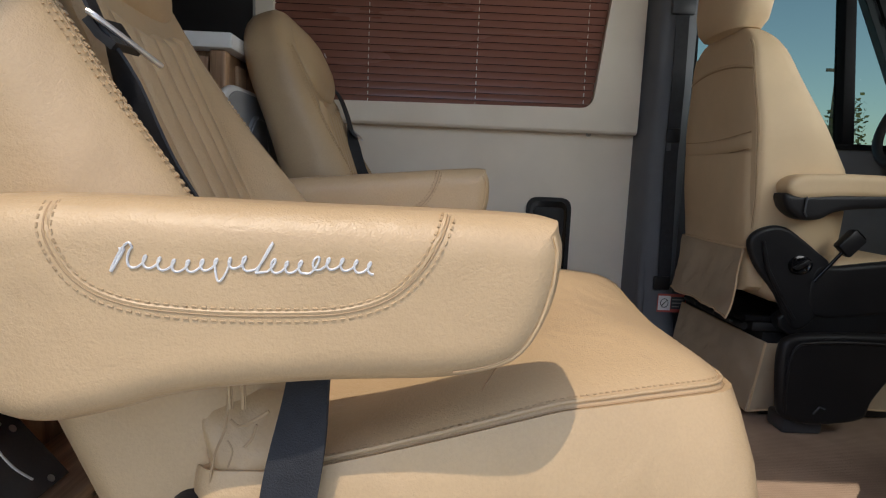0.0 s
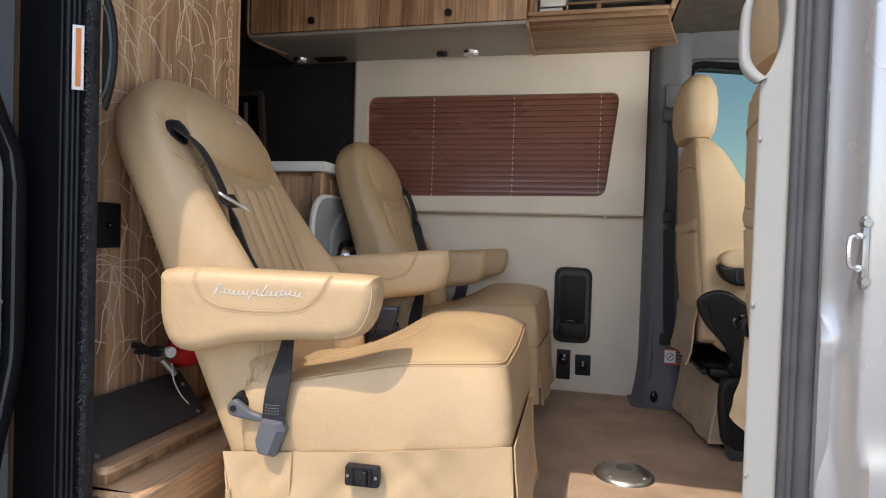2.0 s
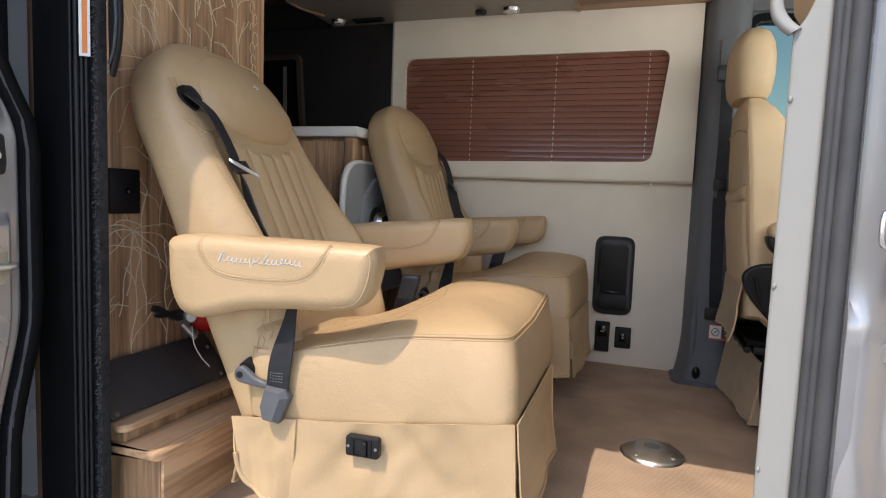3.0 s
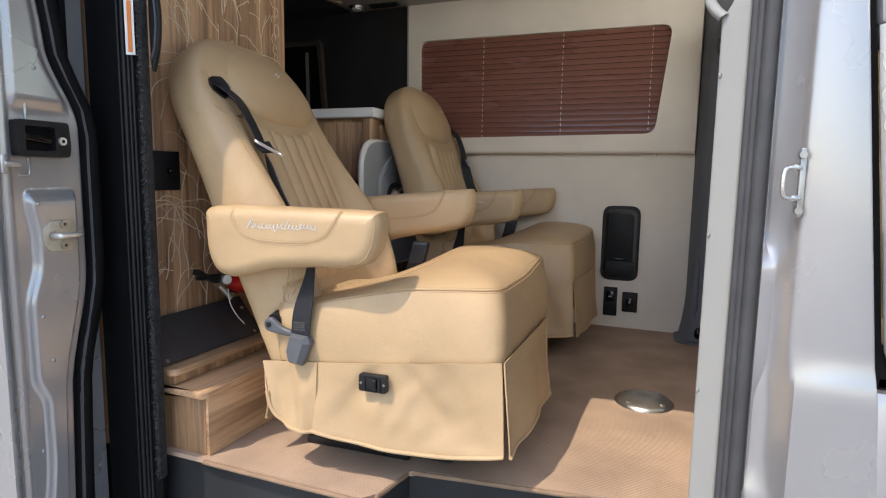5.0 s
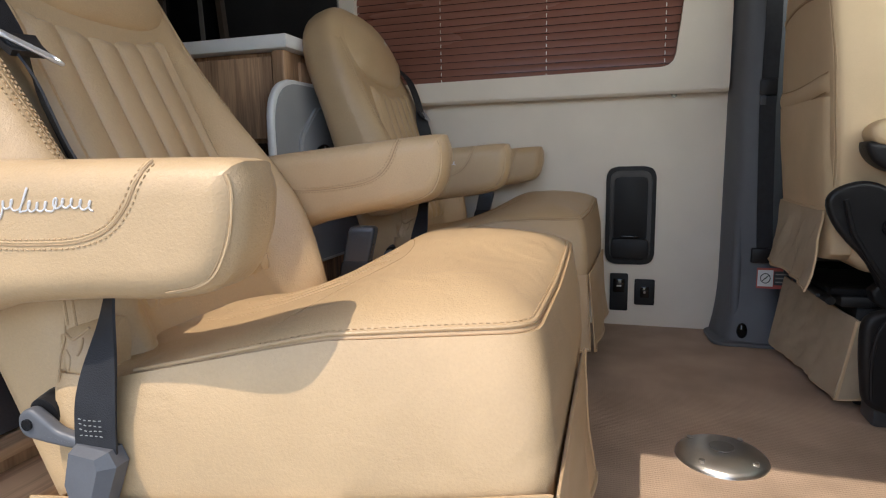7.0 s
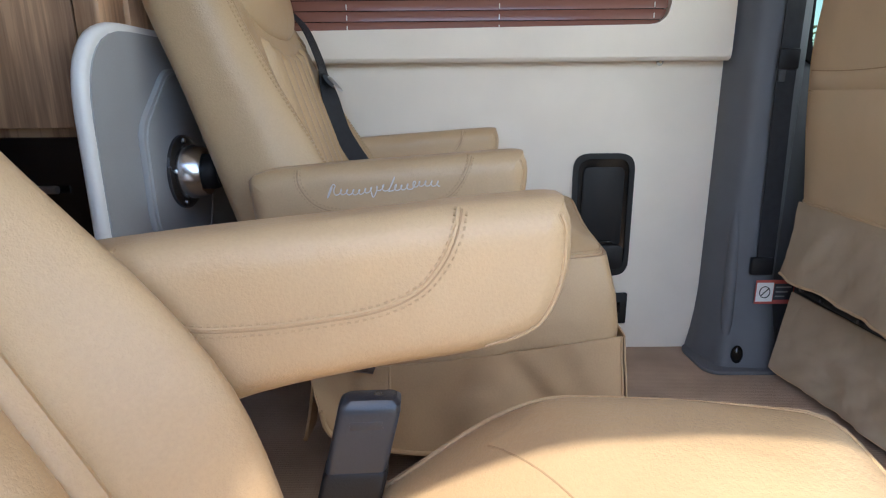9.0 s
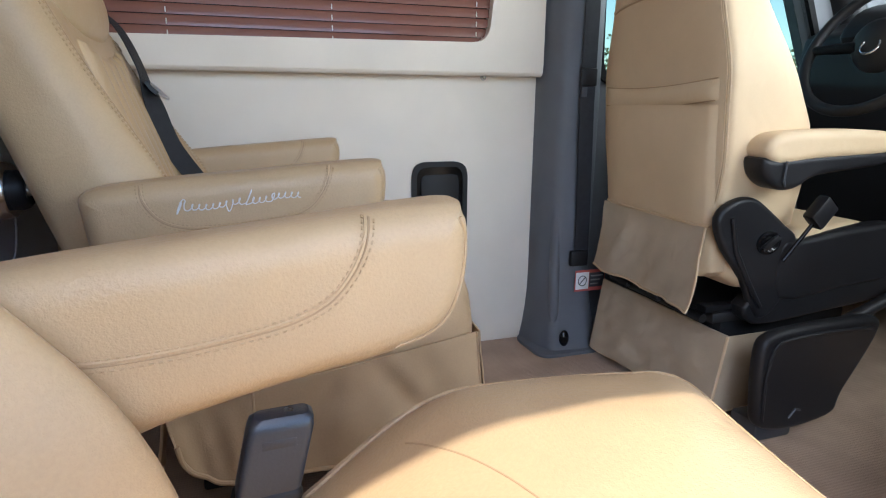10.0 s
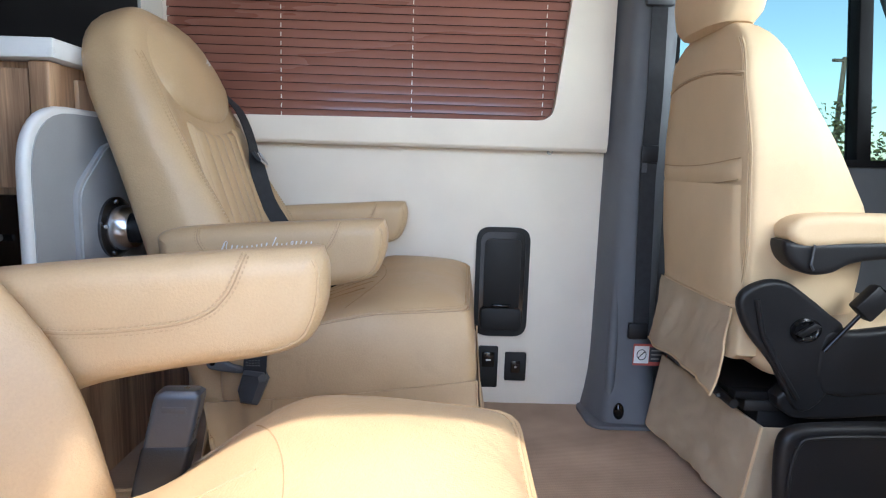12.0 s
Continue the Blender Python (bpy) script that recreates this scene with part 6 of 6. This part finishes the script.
# ---- rear door jamb and the opened sliding door ----
rj = thing("rear_door_jamb", (0, 0, 0), "black rubber-lined rear edge of the door opening", "door jamb", kind="structure")
part("lining", prism([(-0.548, 0.378), (-0.542, 0.362), (-0.556, 0.355), (-0.575, 0.345), (-0.60, 0.343), (-0.70, 0.343), (-0.70, 0.395)], -0.45, 1.80, "xy", 0.002), black_matt, rj)
part("brush_strip", box(-0.548, -0.534, 0.350, 0.372, -0.05, 1.80, 0.003), mat("worn_brush", (0.016, 0.016, 0.017), 0.9, 0, 0.9, 60, 260, 1.0), rj, "worn black brush strip")
rng_b = random.Random(3)
br = bmesh.new()
for _ in range(900):
    z, o = rng_b.uniform(-0.05, 1.79), rng_b.uniform(-0.006, 0.006)
    p = Vector((-0.541 + o, 0.351, z))
    q = p + Vector((rng_b.uniform(-0.004, 0.006), rng_b.uniform(-0.007, -0.002), rng_b.uniform(-0.006, 0.006)))
    rod(p, q, 0.0016, 0.0008, 4, into=br)
part("bristles", br, mat("grey_bristle", (0.05, 0.05, 0.05), 0.8, 0, 0.9, 90, 300, 0.0), rj, "frayed grey bristles", smooth=False, kind="stuff")
for x, y, r in ((-0.562, 0.349, 0.004), (-0.570, 0.345, 0.0035), (-0.580, 0.342, 0.005), (-0.594, 0.341, 0.003)):
    part("seal_ridge", tube([(x, y, -0.45), (x, y, 1.8)], r, 8), black_plastic, rj)
# added black sheet over the silver side, for the shade behind the slid-back door
part("door_gap_shade", box(-1.5, -0.702, 0.284, 0.2985, -0.45, 1.80, 0.002), black_matt, rj, "black sheet standing for the shade behind the opened door")
os_ = thing("orange_sticker", (-0.5600, 0.3465, 1.036), "orange and white sticker on the black jamb", "sticker")
ang = Matrix.Rotation(radians(30), 3, "Z")
part("paper", prism([tuple((ang @ Vector((x, y, 0))).xy) for x, y in ((-0.010, -0.006), (0.010, -0.006), (0.010, -0.005), (-0.010, -0.005))], -0.062, 0.062, "xy"), white_paper, os_)
part("stripe", prism([tuple((ang @ Vector((x, y, 0))).xy) for x, y in ((-0.004, -0.0072), (0.005, -0.0072), (0.005, -0.0062), (-0.004, -0.0062))], -0.056, 0.056, "xy"), orange_paint, os_)
pp = thing("jamb_pull", (-0.532, 0.372, 1.055), "black curved pull on the door jamb", "handle")
part("grip", pillow([(0.0, -0.105), (0.016, -0.085), (0.027, -0.03), (0.028, 0.03), (0.018, 0.085), (0.0, 0.105)], 0.0, 0.014, 0.005, "xz", n=60), black_plastic, pp)
part("rim", tube(catmull([(0.004, -0.002, -0.09), (0.018, -0.003, -0.06), (0.024, -0.003, 0.0), (0.018, -0.003, 0.06), (0.004, -0.002, 0.09)], 6), 0.003, 8), slate_plastic, pp)

sd = thing("sliding_door", (0, 0, 0), "opened silver sliding door with latch and striker on its edge", "car door")
prof = lambda z: 0.292 - 0.065 * ease(z, 0.80, 0.98) - 0.08 * ease(z, 0.95, 1.4) - 0.050 * ease(-z, -0.50, -0.20) - 0.04 * max(0.0, 0.2 - z)
rings = []
for z in steps(-0.45, 1.80, 50):
    yi = prof(z)
    rings.append([(-0.668, 0.083, z), (-0.650, 0.0845, z), (-0.650, yi - 0.01, z), (-0.672, yi, z), (-1.9, yi + 0.01, z), (-1.9, 0.083, z)])
part("shell", loft(rings), silver_paint, sd, angle=45)


def plate_left(z):
    """Where the raised plate on the door's edge begins, at that height."""
    return 0.128 + 0.022 * ease(z, 0.42, 0.52) - 0.012 * ease(z, 0.56, 0.66) + 0.022 * (1 - ease(z, 0.20, 0.27)) - 0.03 * (1 - ease(z, -0.20, 0.10))


def edge_relief(s, z):
    """A point of the pressed edge sheet; s runs from the outer skin to the seal."""
    y = 0.0845 + (prof(z) - 0.012 - 0.0845) * s
    lo, hi = plate_left(z), prof(z) - 0.050
    plate = ease(y, lo - 0.004, lo + 0.008) * (1 - ease(y, hi - 0.004, hi + 0.006)) * (1 - ease(z, 0.645, 0.668))
    fold = ease(y, 0.098, 0.106) * (1 - ease(y, 0.110, 0.118))
    upper = ease(z, 0.83, 0.86) * ease(y, 0.115, 0.13) * (1 - ease(y, prof(z) - 0.055, prof(z) - 0.035))
    rim = 1 - ease(y, 0.086, 0.094)
    seal_side = ease(y, prof(z) - 0.030, prof(z) - 0.014)
    return (-0.640 + 0.016 * plate + 0.004 * fold + 0.009 * upper + 0.014 * rim - 0.012 * seal_side, y, z)


part("edge_sheet", loft([[edge_relief(s, z) for s in steps(0, 1, 60)] for z in steps(-0.45, 1.80, 260)], closed=False, cap=False), silver_paint, sd, angle=60)
part("seal", tube([(-0.644, prof(z) - 0.002, z) for z in steps(-0.45, 1.8, 40)], 0.020, 12), black_matt, sd, "black rubber edge seal")
part("seal_lip", tube([(-0.632, prof(z) - 0.012, z) for z in steps(-0.45, 1.8, 40)], 0.005, 8), seal_grey, sd, "dark grey seal lip")
for y, z in ((0.150, 0.40), (0.165, 0.30), (0.155, 0.64), (0.17, 0.92), (0.140, 0.10)):
    part("plug", ball((edge_relief((y - 0.0845) / (prof(z) - 0.0965), z)[0], y, z), 0.003, 0.0045, 0.0045, 10), silver_paint, sd)
lt = part("latch", holed(rounded([(0.118, 0.738), (0.226, 0.738), (0.230, 0.760), (0.226, 0.812), (0.118, 0.812)], 0.006), rounded([(0.134, 0.750), (0.196, 0.750), (0.196, 0.800), (0.134, 0.800)], 0.004), -0.640, -0.616, "yz", 64), black_plastic, sd, "black door latch")
part("latch_well", box(-0.640, -0.634, 0.132, 0.198, 0.748, 0.802), black_matt, lt)
part("latch_jaw", prism(rounded([(0.136, 0.772), (0.19, 0.765), (0.195, 0.778), (0.136, 0.786)], 0.003), -0.634, -0.620, "yz", 0.002), black_gloss, lt)
part("latch_bolt", rod((-0.618, 0.209, 0.772), (-0.611, 0.209, 0.772), 0.0085, n=16), bright_steel, lt)
part("latch_bolt_socket", rod((-0.6115, 0.209, 0.772), (-0.6105, 0.209, 0.772), 0.004, n=6), black_plastic, lt)
rl = part("roller_bracket", box(-0.632, -0.618, 0.092, 0.124, 0.715, 0.728, 0.003), silver_paint, sd)
part("roller_tab", box(-0.634, -0.620, 0.088, 0.100, 0.702, 0.741, 0.003), silver_paint, rl)
for y0, z0, z1 in ((0.150, 0.812, 0.850), (0.150, 0.70, 0.735)):
    part("stamped_bead", tube(catmull([(-0.6385, y0 - 0.02, z0), (-0.637, y0 - 0.004, z0), (-0.637, y0, z0 + 0.006), (-0.637, y0, z1)], 5), 0.003, 8), silver_paint, sd)
sk2 = part("striker_plate", prism(rounded([(0.172, 0.538), (0.222, 0.536), (0.230, 0.548), (0.230, 0.594), (0.222, 0.604), (0.176, 0.604), (0.160, 0.588), (0.158, 0.556)], 0.008), -0.628, -0.619, "yz", 0.002), mat("zinc_plate", (0.52, 0.49, 0.40), 0.45, 0.5, 0.12, 30, 300, 0.05), sd, "worn yellowish zinc striker plate")
part("striker_pin", tube(catmull([(-0.620, 0.182, 0.571), (-0.606, 0.184, 0.571), (-0.602, 0.192, 0.571), (-0.602, 0.225, 0.571), (-0.610, 0.232, 0.571)], 5), 0.0062, 12), bright_steel, sk2)
part("pin_collar", rod((-0.6205, 0.180, 0.571), (-0.615, 0.180, 0.571), 0.011, 0.010, 20), dull_steel, sk2)
for z in (0.549, 0.595):
    part("bolt", rod((-0.620, 0.201, z), (-0.612, 0.201, z), 0.0085, n=18), dull_steel, sk2)
    part("bolt_socket", rod((-0.6125, 0.201, z), (-0.6115, 0.201, z), 0.0034, n=6), dark_trim, sk2)


# ---- outside ----
def palm(x, y, h):
    p = thing("palm_tree", (x, y, -0.62), "tall thin palm tree beyond the lot", "tree", "palm trees")
    part("trunk", loft([[((0.22 - 0.10 * k) * math.cos(a * math.tau / 12) + 0.25 * k * k, (0.22 - 0.10 * k) * math.sin(a * math.tau / 12), h * k) for a in range(12)] for k in steps(0, 1, 10)]), bark, p)
    rng = random.Random(int(x * 7))
    bm = bmesh.new()
    for i in range(34):
        a, el, ln = rng.uniform(0, math.tau), rng.uniform(-0.9, 1.2), rng.uniform(0.6, 0.95)
        d = Vector((math.cos(a), math.sin(a), 0))
        last = None
        for k in range(8):
            s = k / 7
            q = Vector((0.25, 0, h)) + d * ln * s * math.cos(el * (1 - 0.4 * s)) + Vector((0, 0, ln * (s * math.sin(el) - 0.7 * s * s)))
            w = Vector((-d.y, d.x, 0)) * 0.16 * math.sin(math.pi * min(1, s + 0.12))
            row = [bm.verts.new(q - w + Vector((0, 0, -0.08))), bm.verts.new(q), bm.verts.new(q + w + Vector((0, 0, -0.08)))]
            if last:
                bm.faces.new((last[0], last[1], row[1], row[0]))
                bm.faces.new((last[1], last[2], row[2], row[1]))
            last = row
    part("crown", bm, leaf_mat, p)
    return p


def bush(x, y, w, h, seed):
    b = thing("shrub", (x, y, -0.62), "leafy green shrub at the edge of the lot", "shrub", "shrubs")
    rng = random.Random(seed)
    bm = bmesh.new()
    for _ in range(1500):
        a, r, zz = rng.uniform(0, math.tau), rng.random() ** 0.4, rng.random()
        c = Vector((w * r * math.cos(a) * (1 - 0.5 * zz), w * 0.7 * r * math.sin(a), h * zz * (0.8 + 0.3 * math.sin(3 * a + seed))))
        u = Vector((rng.uniform(-1, 1), rng.uniform(-1, 1), rng.uniform(-1, 1))).normalized() * rng.uniform(0.05, 0.14)
        v = u.orthogonal() * rng.uniform(0.4, 0.8)
        bm.faces.new([bm.verts.new(c + q) for q in (u, v, -u, -v)])
    part("leaves", bm, leaf_mat, b, kind="stuff")
    part("stem", rod((0, 0, 0), (0, 0, h * 0.6), 0.08, 0.03), bark, b)
    return b


palm(13.8, 36.9, 10.7)
palm(10.6, 22.3, 14.0)
for i in range(24):
    a = radians(35 + i * 2.6)
    bush(30 * math.sin(a) + 0.5 * math.sin(i * 2.3), 30 * math.cos(a), 1.3, 2.9 + 0.8 * math.sin(i * 2.9) + (1.8 if a > 0.61 and i % 3 == 0 else 0), i)
for i in range(14):
    a = radians(7 + i * 2.0)
    bush(31 * math.sin(a), 31 * math.cos(a), 1.2, 2.4 + 0.5 * math.sin(i * 2.1) + (1.4 if i > 8 else 0), 40 + i)
pole = thing("utility_pole", (16.95, 25.2, -0.62), "wooden utility pole with a crossarm", "pole")
part("post", rod((0, 0, 0), (0, 0, 6.4), 0.11, 0.09), bark, pole)
part("crossarm", box(-0.5, 0.5, -0.05, 0.05, 6.2, 6.32), bark, pole)
